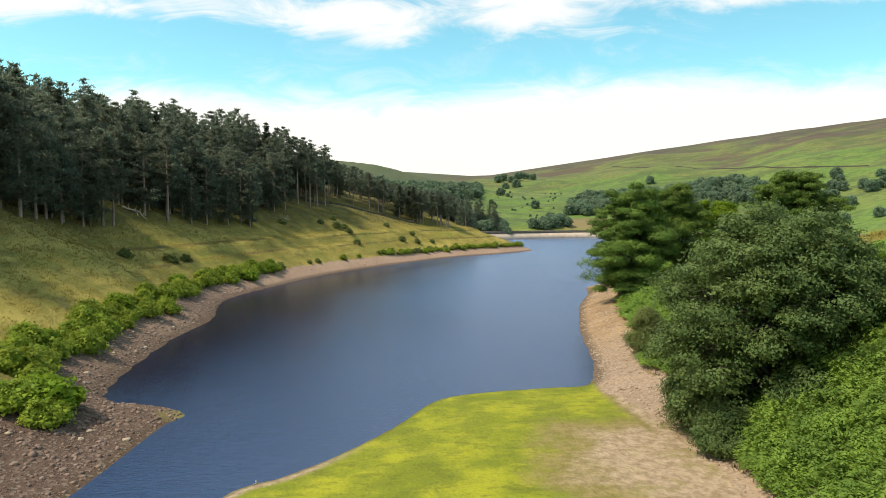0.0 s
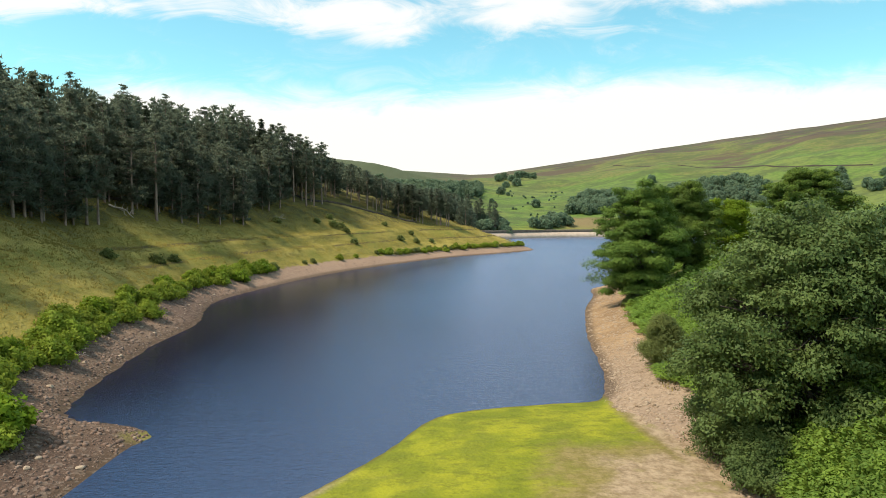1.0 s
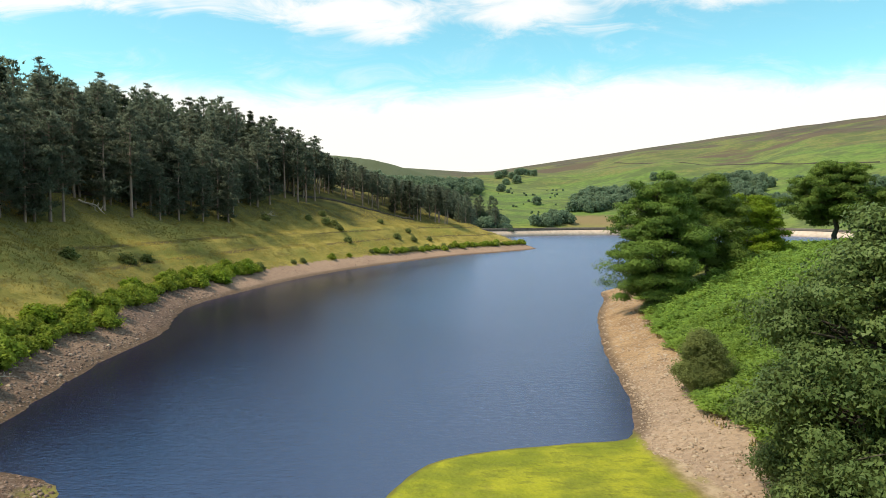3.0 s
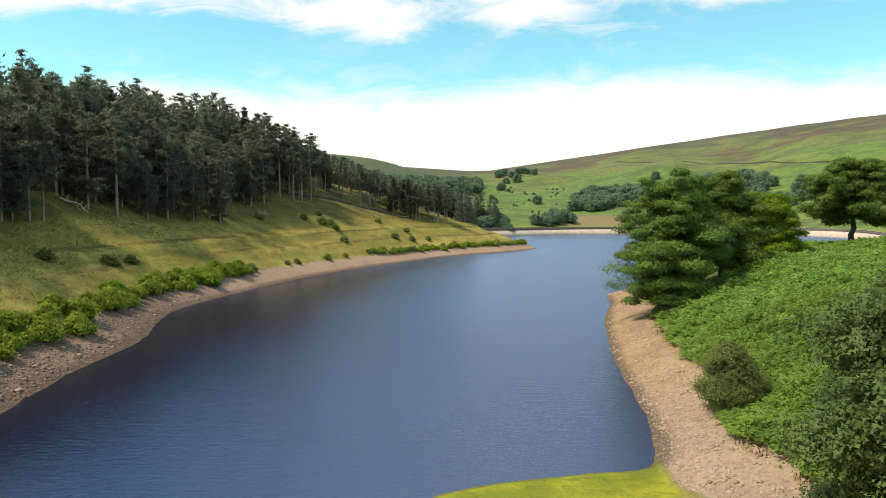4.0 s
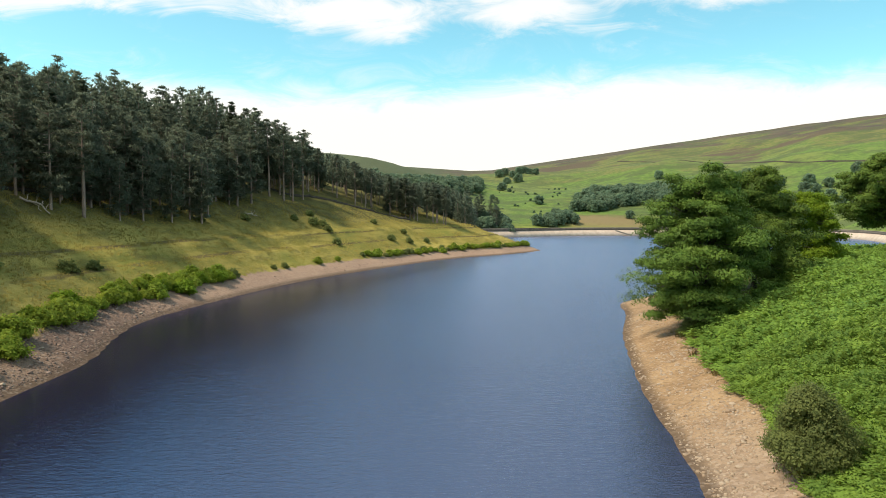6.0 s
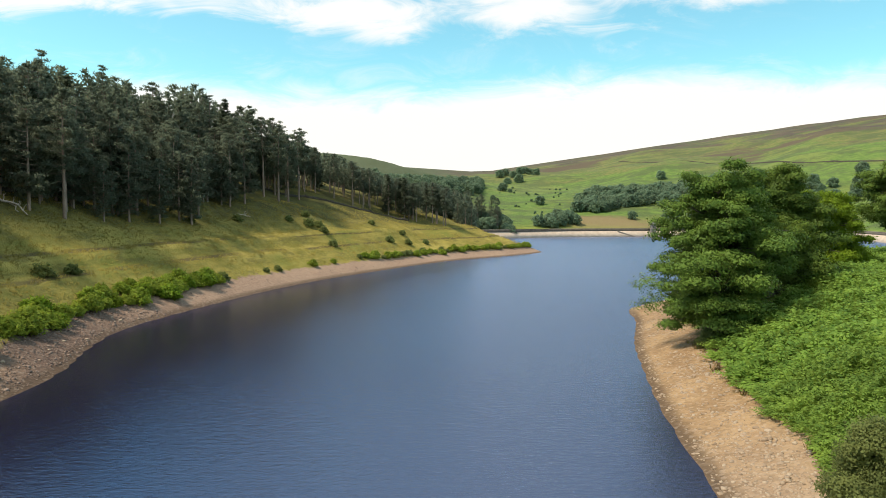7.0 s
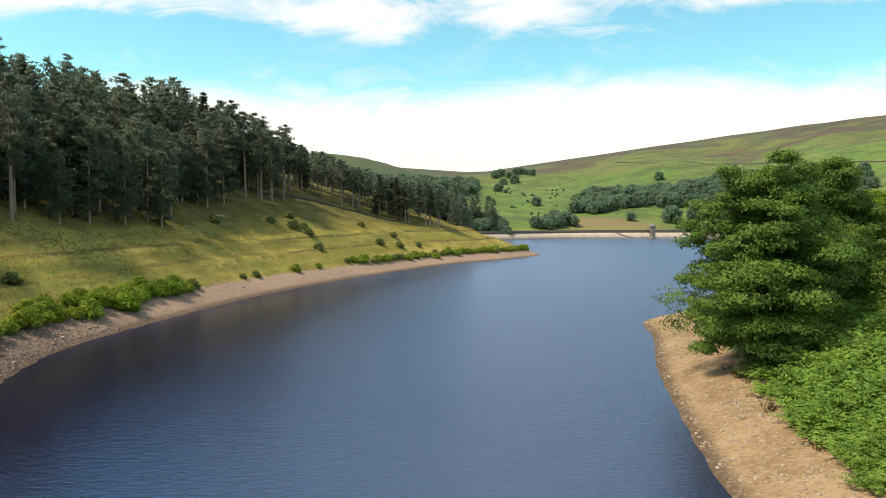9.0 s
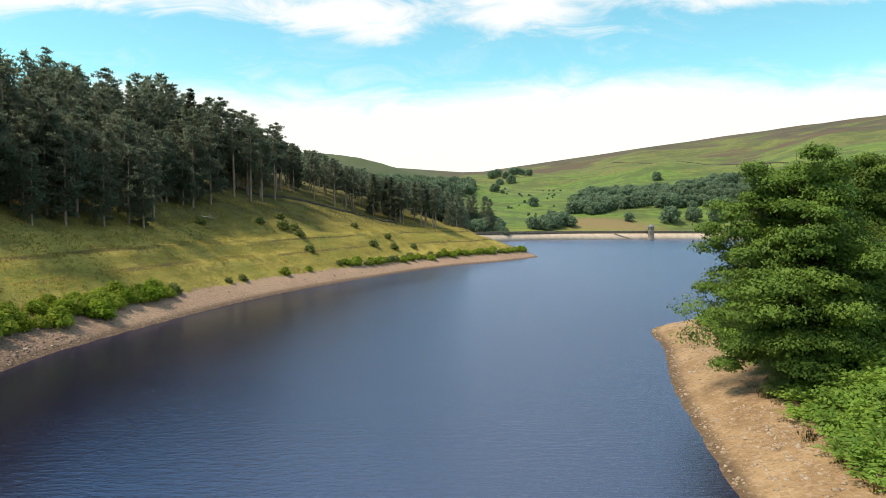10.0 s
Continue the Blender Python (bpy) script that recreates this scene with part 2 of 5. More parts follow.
    worn = n.math("SUBTRACT", n.math("ADD", 1.65, n.math("MULTIPLY", n.math("SUBTRACT", uneven, 0.92), 1.3)), trod.outputs["Value"])
    worn = n.math("MAXIMUM", worn, n.math("ADD", n.math("MULTIPLY", n.step(split.outputs[0], 11.8, 14.5), 1.2), n.math("SUBTRACT", uneven, 0.92)))
    low = n.mix(n.math("MULTIPLY", n.step(n.noise(pos, 0.30, 7.0, 0.70), 0.46, 0.62), 0.6), weed, (0.140, 0.160, 0.018))
    low = n.mix(n.math("MULTIPLY", n.step(n.noise(n.scaled(pos, 0.6, 1.0, 1.0), 1.1, 6.0, 0.72), 0.50, 0.62), 0.5), low, (0.105, 0.115, 0.014))
    low = n.mix(n.step(worn, 0.15, 0.75), low, n.mix(n.step(fine, 0.4, 0.6), (0.185, 0.150, 0.045), (0.25, 0.195, 0.075)))
    moss = n.math("MULTIPLY", n.step(n.noise(pos, 0.55, 6.0, 0.68), 0.50, 0.66), 0.65)
    low = n.mix(n.step(worn, 0.65, 1.15), low, n.mix(moss, mud, (0.215, 0.185, 0.060)))
    low = n.mix(n.math("MULTIPLY", n.step(shore, 1.1, 0.4), n.step(split.outputs[0], -4.0, -8.0)), low, mud)
    low = n.mix(n.math("MULTIPLY", n.step(shore, 0.45, 0.15), 0.7), low, (0.11, 0.09, 0.03))
    blotch = n.math("ADD", basin, n.math("MULTIPLY", n.math("SUBTRACT", n.noise(pos, 0.35, 5.0, 0.65), 0.5), 0.9))
    ground = n.mix(n.step(blotch, 0.42, 0.62), ground, low)
    spit = n.add("ShaderNodeVectorMath", Vector=n.scaled(pos, 1.0, 1.0, 0.0))
    spit.operation = "DISTANCE"
    spit.inputs[1].default_value = (-19.3, 49.0, 0.0)
    ground = n.mix(n.math("MULTIPLY", n.step(n.math("ADD", spit.outputs["Value"], n.math("MULTIPLY", mid, 1.5)), 2.6, 1.0), 0.8), ground, (0.20, 0.185, 0.045))
    n.put(shader.inputs["Base Color"], ground)
    n.put(shader.inputs["Roughness"], 0.92)
    n.put(shader.inputs["Specular IOR Level"], 0.2)
    relief = n.math("ADD", n.math("MULTIPLY", fine, 0.6), n.math("ADD", n.math("MULTIPLY", grit, 0.25), n.math("ADD", n.math("MULTIPLY", lumps.outputs[0], 0.3), n.math("MULTIPLY", cells.outputs["Distance"], 0.35))))
    n.put(shader.inputs["Normal"], n.bump(relief, n.math("SUBTRACT", 0.7, n.math("MULTIPLY", n.step(blotch, 0.42, 0.62), 0.25)), 0.25))
    return m


def water_material():
    """Clear dark peaty water: the sky's reflection gives it nearly all its colour."""
    m, n, shader = material("water")
    pos = n.add("ShaderNodeNewGeometry").outputs["Position"]
    swell = n.noise(n.scaled(pos, 0.25, 0.6, 1.0), 0.5, 3.0)
    ripple = n.noise(n.scaled(pos, 0.85, 2.5, 1.0), 1.0, 4.0, 0.62, 0.3)
    calm = n.noise(n.scaled(pos, 0.5, 1.0, 1.0), 0.02, 3.0)
    fine = n.noise(n.scaled(pos, 3.0, 8.0, 1.0), 1.0, 3.0, 0.65, 0.2)
    height = n.math("ADD", n.math("ADD", n.math("MULTIPLY", swell, 0.25), n.math("MULTIPLY", fine, 0.34)), n.math("MULTIPLY", ripple, n.math("ADD", 0.35, n.math("MULTIPLY", n.step(calm, 0.4, 0.6), 0.4))))
    shelter = n.tree.nodes.new("ShaderNodeAttribute")
    shelter.attribute_name = "open_water"
    wind = n.math("ADD", 0.28, n.math("MULTIPLY", shelter.outputs["Fac"], 0.37))
    normal = n.bump(n.math("MULTIPLY", height, wind), 0.9, 0.15)
    depth = n.add("ShaderNodeBsdfDiffuse", Color=n.mix(n.step(calm, 0.35, 0.65), (0.008, 0.005, 0.022), (0.009, 0.006, 0.028)))
    sheen = n.add("ShaderNodeBsdfGlossy", Color=(0.68, 0.77, 1.0), Roughness=n.math("ADD", 0.02, n.math("MULTIPLY", shelter.outputs["Fac"], 0.22)), Normal=normal)
    both = n.add("ShaderNodeMixShader", Fac=n.add("ShaderNodeFresnel", IOR=3.3, Normal=normal).outputs[0])
    n.tree.links.new(depth.outputs[0], both.inputs[1])
    n.tree.links.new(sheen.outputs[0], both.inputs[2])
    n.tree.nodes.remove(shader)
    n.tree.links.new(both.outputs[0], [k for k in n.tree.nodes if k.type == "OUTPUT_MATERIAL"][0].inputs[0])
    return m


GROUND, WATER = ground_material(), water_material()
PINE_LEAF = foliage("pine_needles", (0.156, 0.196, 0.138), (0.200, 0.244, 0.168), (0.250, 0.288, 0.192), 0.65, 0.55, 0.3)
SPRUCE_LEAF = foliage("spruce_needles", (0.064, 0.086, 0.056), (0.094, 0.122, 0.074), (0.13, 0.155, 0.092), 0.6, 0.35, 0.3)
OAK_LEAF = foliage("oak_leaves", (0.088, 0.134, 0.044), (0.140, 0.194, 0.060), (0.206, 0.258, 0.082), 0.42, 0.28, 0.35)
SYCAMORE_LEAF = foliage("sycamore_leaves", (0.082, 0.138, 0.028), (0.138, 0.208, 0.038), (0.220, 0.292, 0.050), 0.42, 0.22, 0.25)
BRIGHT_LEAF = foliage("young_leaves", (0.12, 0.19, 0.016), (0.20, 0.285, 0.024), (0.30, 0.37, 0.035), 0.45, 0.4, 0.4)
BUSH_LEAF = foliage("bush_leaves", (0.17, 0.235, 0.030), (0.30, 0.37, 0.044), (0.43, 0.47, 0.075), 0.5, 0.42, 0.7)
DARK_BUSH_LEAF = foliage("willow_leaves", (0.150, 0.182, 0.060), (0.215, 0.25, 0.078), (0.28, 0.31, 0.105), 0.5, 0.45, 0.5)
FERN_LEAF = foliage("fern_fronds", (0.108, 0.186, 0.038), (0.212, 0.322, 0.055), (0.36, 0.47, 0.088), 0.5, 0.38, 0.5)
GRASS_BLADE = foliage("grass_blades", (0.23, 0.195, 0.045), (0.33, 0.262, 0.072), (0.41, 0.33, 0.11), 0.6, 0.3, 0.06)
# distance haze is mixed into this leaf colour, paler and bluer than near trees
HAZED_FAR_LEAF = foliage("hazed_far_leaves", (0.142, 0.210, 0.134), (0.184, 0.258, 0.152), (0.225, 0.29, 0.168), 0.55, 0.45, 0.05)
PINE_BARK = rough("pine_bark", (0.17, 0.13, 0.10), (0.36, 0.27, 0.21), 1.5, 0.9, 0.03, (1, 1, 0.3))
BARK = rough("bark", (0.045, 0.036, 0.026), (0.12, 0.10, 0.075), 2.0, 0.9, 0.03, (1, 1, 0.3))
DEAD_WOOD = rough("dead_wood", (0.36, 0.30, 0.24), (0.60, 0.52, 0.44), 3.0, 0.85, 0.02, (1, 1, 0.4))
STONE = rough("stone", (0.105, 0.068, 0.052), (0.21, 0.140, 0.104), 2.0, 0.88, 0.03, (1, 1, 1), (0.38, 0.28, 0.215), 0.5)
DARK_STONE = rough("dark_stone", (0.095, 0.055, 0.040), (0.185, 0.112, 0.080), 2.0, 0.8, 0.03, (1, 1, 1), (0.38, 0.27, 0.20), 0.4)
SAND_STONE = rough("sand_stone", (0.22, 0.15, 0.095), (0.35, 0.25, 0.16), 2.0, 0.88, 0.03, (1, 1, 1), (0.46, 0.36, 0.26), 0.7)
DAM_FACE = rough("dam_facing", (0.43, 0.33, 0.25), (0.58, 0.46, 0.36), 0.35, 0.85, 0.05, (1, 1, 1), (0.44, 0.33, 0.25))
DAM_WALL = rough("dam_parapet", (0.085, 0.07, 0.055), (0.15, 0.125, 0.10), 0.6, 0.9, 0.05)
WALLING = rough("old_walling", (0.030, 0.025, 0.018), (0.075, 0.062, 0.046), 1.4, 0.95, 0.08, (1, 1, 1), (0.11, 0.12, 0.06))
TOWER_STONE = rough("tower_stone", (0.20, 0.165, 0.13), (0.34, 0.28, 0.22), 0.9, 0.9, 0.05)
SLATE = rough("slate", (0.12, 0.12, 0.125), (0.22, 0.215, 0.21), 1.2, 0.7, 0.03)
DARK_METAL = rough("dark_metal", (0.03, 0.03, 0.03), (0.06, 0.055, 0.05), 3.0, 0.5, 0.01)


# ---- meshes ----
def mesh(name, verts, faces, mat, smooth=False, normals=None):
    """A mesh from an array of places and arrays of face corners (each array n x 3 or n x 4)."""
    faces = [np.asarray(f, np.int32) for f in faces if len(f)]
    data = bpy.data.meshes.new(name)
    verts = np.asarray(verts, np.float32)
    data.vertices.add(len(verts))
    data.vertices.foreach_set("co", verts.ravel())
    corners = np.concatenate([f.ravel() for f in faces])
    counts = np.concatenate([np.full(len(f), f.shape[1], np.int32) for f in faces])
    data.loops.add(len(corners))
    data.loops.foreach_set("vertex_index", corners)
    data.polygons.add(len(counts))
    data.polygons.foreach_set("loop_start", np.concatenate([[0], np.cumsum(counts)[:-1]]).astype(np.int32))
    data.polygons.foreach_set("loop_total", counts)
    if smooth:
        data.polygons.foreach_set("use_smooth", np.ones(len(counts), bool))
    data.materials.append(mat)
    data.update(calc_edges=True)
    if normals is not None:
        data.normals_split_custom_set_from_vertices(normals)
    return data


def joined(pieces):
    """One array of places and one of faces from several."""
    verts, faces, base = [], [], 0
    for v, f, *_ in pieces:
        verts.append(v), faces.append(np.asarray(f) + base)
        base += len(v)
    if len(pieces[0]) > 2:
        return np.concatenate(verts), np.concatenate(faces), np.concatenate([p[2] for p in pieces])
    return np.concatenate(verts), np.concatenate(faces)


def part(name, data, parent, label=""):
    ob = new(name, data)
    ob.parent = parent
    return tagged(ob, label)


def part_bm(name, bm, mat, parent, label=""):
    data = bpy.data.meshes.new(name)
    bm.to_mesh(data)
    bm.free()
    data.materials.append(mat)
    return part(name, data, parent, label)


def smoothstep(x, lo, hi):
    k = np.clip((x - lo) / (hi - lo), 0, 1)
    return k * k * (3 - 2 * k)


def tube(points, radii, sides=6):
    """A tapered limb through the points, closed at its tip."""
    points = np.asarray(points, float)
    ahead = np.gradient(points, axis=0)
    ahead /= np.linalg.norm(ahead, axis=1)[:, None] + 1e-9
    ref = np.where(np.abs(ahead[:, 2:3]) > 0.9, [[1.0, 0, 0]], [[0, 0, 1.0]])
    u = np.cross(ahead, ref)
    u /= np.linalg.norm(u, axis=1)[:, None]
    v = np.cross(ahead, u)
    a = np.linspace(0, 2 * np.pi, sides, endpoint=False)
    ring = np.cos(a)[None, :, None] * u[:, None] + np.sin(a)[None, :, None] * v[:, None]
    verts = (points[:, None] + ring * np.asarray(radii)[:, None, None]).reshape(-1, 3)
    quads = [(i * sides + j, i * sides + (j + 1) % sides, (i + 1) * sides + (j + 1) % sides, (i + 1) * sides + j)
             for i in range(len(points) - 1) for j in range(sides)]
    return verts, np.array(quads)


def bent(rng, a, b, sag=0.0, wander=0.1, steps=5):
    """A crooked line from a to b."""
    a, b = np.asarray(a, float), np.asarray(b, float)
    k = np.linspace(0, 1, steps)[:, None]
    line = a + (b - a) * k
    off = rng.normal(0, wander * np.linalg.norm(b - a), (steps, 3)) * np.sin(np.pi * k)
    line += off
    line[:, 2] += sag * (np.sin(np.pi * k[:, 0]))
    return line


def small_leaves(rng, places, outward, size):
    """Small leaves, three-cornered, facing roughly outward."""
    count = len(places)
    normal = outward + rng.normal(0, 0.5, (count, 3)) + [0, 0, 0.4]
    normal /= np.linalg.norm(normal, axis=1)[:, None] + 1e-9
    way = np.cross(normal, rng.normal(0, 1, (count, 3)))
    way /= np.linalg.norm(way, axis=1)[:, None] + 1e-9
    side = np.cross(normal, way)
    s = (size * rng.uniform(0.6, 1.4, count))[:, None]
    verts = np.stack([places - way * s * 0.6 - side * s * 0.45, places + way * s * 0.9 - side * s * 0.2, places + side * s * 0.65], 1).reshape(-1, 3)
    bend = outward + normal * 0.45 + [0, 0, 0.25]
    bend /= np.linalg.norm(bend, axis=1)[:, None] + 1e-9
    return verts, np.arange(count * 3).reshape(-1, 3), np.repeat(bend, 3, 0)


def needle_sprays(rng, places, outward, size):
    """Needle sprays: slim three-cornered blades that point out of their tuft, turned every way."""
    count = len(places)
    way = outward + rng.normal(0, 0.45, (count, 3)) + [0, 0, 0.25]
    way /= np.linalg.norm(way, axis=1)[:, None] + 1e-9
    side = np.cross(way, rng.normal(0, 1, (count, 3)))
    side /= np.linalg.norm(side, axis=1)[:, None] + 1e-9
    s = (size * rng.uniform(0.6, 1.4, count))[:, None]
    verts = np.stack([places - way * s * 0.45 - side * s * 0.30, places - way * s * 0.35 + side * s * 0.32, places + way * s * 0.85], 1).reshape(-1, 3)
    bend = outward * 0.8 + way * 0.3 + [0, 0, 0.3]
    bend /= np.linalg.norm(bend, axis=1)[:, None] + 1e-9
    return verts, np.arange(count * 3).reshape(-1, 3), np.repeat(bend, 3, 0)


def shell(rng, centre, radii, count, fill=0.35, under=-0.35, loose=0.12):
    """Places near the skin of an ellipsoid, few below it, and the way out at each."""
    way = rng.normal(0, 1, (int(count * 1.6) + 4, 3))
    way /= np.linalg.norm(way, axis=1)[:, None]
    way = way[(way[:, 2] > under) | (rng.random(len(way)) < 0.25)][:int(count)]
    r = 1 - fill * rng.random(len(way)) ** 2
    return np.asarray(centre) + way * r[:, None] * np.asarray(radii) + rng.normal(0, loose, way.shape) * np.asarray(radii), way


# ---- the lie of the land ----
def spline(points, steps=5):
    p = np.asarray(points, float)
    a, b, c, d = np.roll(p, 1, 0), p, np.roll(p, -1, 0), np.roll(p, -2, 0)
    out = []
    for k in np.linspace(0, 1, steps, endpoint=False):
        out.append(0.5 * (2 * b + (c - a) * k + (2 * a - 5 * b + 4 * c - d) * k ** 2 + (3 * b - a - 3 * c + d) * k ** 3))
    return np.stack(out, 1).reshape(-1, 2)


# waterline, from the creek by the spit up the west shore, round the point, the dam, and back down the east shore
WEST = [(-18.9, 49), (-21.6, 51.2), (-26.5, 52.8), (-28.2, 56.3), (-30, 65), (-32, 80), (-32.6, 95), (-35.6, 106), (-37.6, 117),
        (-36.8, 128), (-34, 144), (-30.6, 160), (-25.5, 177), (-18.5, 194), (-8, 217), (5, 241), (24, 264), (37, 284)]
BACK = [(34, 293), (15, 305), (-8, 330), (-20, 362), (-12, 392), (29, 414), (75, 443), (132, 457), (180, 461), (216, 446), (228, 405),
        (210, 350), (180, 290), (130, 232), (88, 200), (61, 173), (40, 148)]
EAST = [(30, 139), (27, 126), (22.6, 111), (20, 99), (17.2, 84), (15, 67), (13, 58.5)]
FRONT = [(8.4, 56.8), (3.1, 55.3), (-0.6, 52.8), (-3.3, 46.3), (-6.3, 40.8), (-8.9, 37.2), (-11.5, 34.3), (-14, 22), (-17, 8), (-19.5, 22), (-19.3, 36), (-19.4, 46)]
FLAT = [(14.4, 50), (15.4, 41), (14.9, 32), (13, 0), (11, -60), (-26, -60), (-24.5, 20), (-23, 40), (-23, 48)]
WATERLINE = spline(WEST + BACK + EAST + FRONT)
BASIN = spline(WEST[2:] + BACK + EAST + FLAT)


def away(px, py, outline):
    """Distance from an outline in plan: plus outside, minus inside."""
    best = np.full(px.shape, 1e12)
    inside = np.zeros(px.shape, bool)
    a, b = outline, np.roll(outline, -1, 0)
    for (ax, ay), (bx, by) in zip(a, b):
        dx, dy = bx - ax, by - ay
        k = np.clip(((px - ax) * dx + (py - ay) * dy) / (dx * dx + dy * dy + 1e-12), 0, 1)
        best = np.minimum(best, (px - ax - k * dx) ** 2 + (py - ay - k * dy) ** 2)
        inside ^= ((ay > py) != (by > py)) & (px < (bx - ax) * (py - ay) / (by - ay + 1e-12) + ax)
    return np.where(inside, -1, 1) * np.sqrt(best)


def wave(px, py, *terms):
    """Gentle unevenness: a sum of crossed waves of (length, height)."""
    out = np.zeros(px.shape)
    for i, (length, height) in enumerate(terms):
        a = 1.3 * i + 0.4
        u, v = px * math.cos(a) + py * math.sin(a), -px * math.sin(a) + py * math.cos(a)
        out += height * np.sin(u * 6.283 / length + i) * np.cos(v * 6.283 / (length * 1.37) + 2.1 * i)
    return out


def patchy(px, py, size, seed):
    """Irregular mounds, 0 to 1: random heights on a lattice, smoothly joined."""
    table = np.random.default_rng(seed).random((97, 89))
    u, v = px / size + 0.31 * py / size, py / size - 0.27 * px / size
    i, j = np.floor(u).astype(int), np.floor(v).astype(int)
    a, b = u - i, v - j
    a, b = a * a * (3 - 2 * a), b * b * (3 - 2 * b)
    at = lambda p, q: table[p % 97, q % 89]
    return (at(i, j) * (1 - a) + at(i + 1, j) * a) * (1 - b) + (at(i, j + 1) * (1 - a) + at(i + 1, j + 1) * a) * b


def lie(px, py):
    """Height of the ground, and what covers it, at places in plan."""
    px, py = np.asarray(px, float), np.asarray(py, float)
    inland, shore = away(px, py, BASIN), away(px, py, WATERLINE)
    d = np.maximum(inland, 0)
    # which flank of the valley
    line = np.interp(py, [-60, 60, 140, 200, 300, 420, 500], [-6, -6, 0, 20, 90, 90, 90])
    east = smoothstep(px - line, -4, 4)
    steep = np.interp(py, [60, 190, 260, 320], [0.60, 0.60, 0.50, 0.46])
    west_z = 95 * (1 - np.exp(-1.05 * steep * np.maximum(d - 4.5, 0) / 95)) + np.minimum(d, 4.5) * 0.36
    west_z += smoothstep(d, 8, 20) * wave(px, py, (23, 0.35), (47, 0.8), (9, 0.12))
    west_z += smoothstep(d, 8, 14) * smoothstep(d, 40, 30) * 0.14 * np.sin(d * 0.95 + 1.5 * np.sin(py * 0.05))
    ledge = smoothstep(py, 90, 125)
    west_z += ledge * 0.75 * np.exp(-((west_z - 7.6 - 0.012 * (py - 150)) / 0.9) ** 2) * smoothstep(py, 285, 255)
    west_z += ledge * 0.55 * np.exp(-((west_z - 5.0) / 0.7) ** 2) * smoothstep(py, 205, 175)
    bank = smoothstep(py, 48, 37)
    beach, rise = 6.5 - 5.8 * bank, 0.50 + 0.55 * bank
    east_z = np.where(d < beach, d * 0.27, 0.27 * beach + 14 * (1 - np.exp(-rise * np.maximum(d - beach, 0) / 14)) + 0.09 * np.maximum(d - 30, 0))
    east_z += smoothstep(d, 7, 20) * wave(px, py, (19, 0.25), (41, 0.5)) - 2.7 * smoothstep(d, 13, 36) * smoothstep(py, 55, 85)
    z = west_z * (1 - east) + east_z * east
    # the valley's far side: hills that close the view
    r, side = np.hypot(px, py), px / np.maximum(py, 60)
    crest = np.interp(side, [-1.2, -0.17, 0.04, 0.07, 0.18, 0.345, 0.51, 0.65, 1.0, 2.0], [0.11, 0.071, 0.058, 0.059, 0.076, 0.101, 0.125, 0.143, 0.17, 0.2])
    start = np.interp(side, [-0.2, 0.0, 0.15, 0.3, 0.45, 0.7], [400, 412, 455, 480, 500, 440])
    top = 1120
    s = (r - start) / (top - start)
    ridge = 14.5 + crest * top / np.sqrt(1 + side ** 2)
    up = np.clip(s, 0, 1)
    far_z = 3.6 + (ridge - 3.6) * (up * (1.28 - 0.28 * up)) + smoothstep(up, 0.05, 0.4) * smoothstep(up, 0.95, 0.6) * wave(px, py, (210, 5.0), (120, 2.2), (63, 1.0))
    far_z += np.maximum(s - 1, 0) * 40 - np.maximum(s - 1, 0) ** 2 * 30
    far_z = np.where(s > 2, far_z.clip(20, None), far_z)
    by_dam = np.maximum(smoothstep(px, 222, 200) * smoothstep(py, 385, 400), smoothstep(px, 180, 192) * smoothstep(py, 300, 320))
    far_z = np.minimum(far_z, (0.8 * d + 0.15) * (1 - by_dam) + (0.3 * d - 0.9) * by_dam)
    far = smoothstep(r, 330, 440) * smoothstep(px, -70, 60) + smoothstep(r, 560, 800) * (1 - smoothstep(px, -70, 60))
    z = z * (1 - far) + far_z * far
    behind = smoothstep(py, -60, -150)
    z = z + behind * 6
    # the flat and the lake bed
    low = np.where(shore > 0, np.minimum(shore, 0.5) * 0.06 + np.minimum(shore, 14) * 0.045 + np.maximum(shore - 14, 0) * 0.01, np.maximum(shore * 0.16, -5))
    spit = smoothstep(-px, 12, 16) * (shore > 0) * smoothstep(py, -30, 20)
    low = low + spit * np.clip(shore, 0, 4) * 0.16
    at_edge = np.where(shore > 0, low, 0)
    z = np.where(inland > 0, z + np.maximum(at_edge, 0) * np.exp(-d / 6), low)
    z += wave(px, py, (2.3, 0.035), (3.7, 0.05)) * smoothstep(shore, 0.3, 3)
    mask = {"inland": inland + 0 * d, "basin": smoothstep(inland, 1.6, -1.6) * smoothstep(px, -16, -12) * (py < 60), "shore": np.maximum(shore, 0),
            "moor": up * np.maximum(far, smoothstep(r, 415, 470)), "east": east * (1 - far) * (1 - smoothstep(px - 0.62 * py, -6, 0) * smoothstep(py, 86, 98)) + far * 0.6, "shady_floor": smoothstep(inland, 16, 28) * (1 - east) * (1 - far)}
    # brown grass strip below the shore trees, their shade painted in as well
    under = np.abs((px - 29) * 0.68 - (py - 104) * 0.73)
    mask["shady_floor"] = np.maximum(mask["shady_floor"], smoothstep(under, 5.0, 3.4) * smoothstep(px, 22, 26) * smoothstep(px, 58, 52) * smoothstep(inland, 4.5, 6.0) * east)
    mask["inland"] = np.where(inland > 0, inland, np.minimum(np.maximum(shore, 0), 3.9))
    return z, mask


def height(px, py):
    return float(lie(np.array([px]), np.array([py]))[0][0])


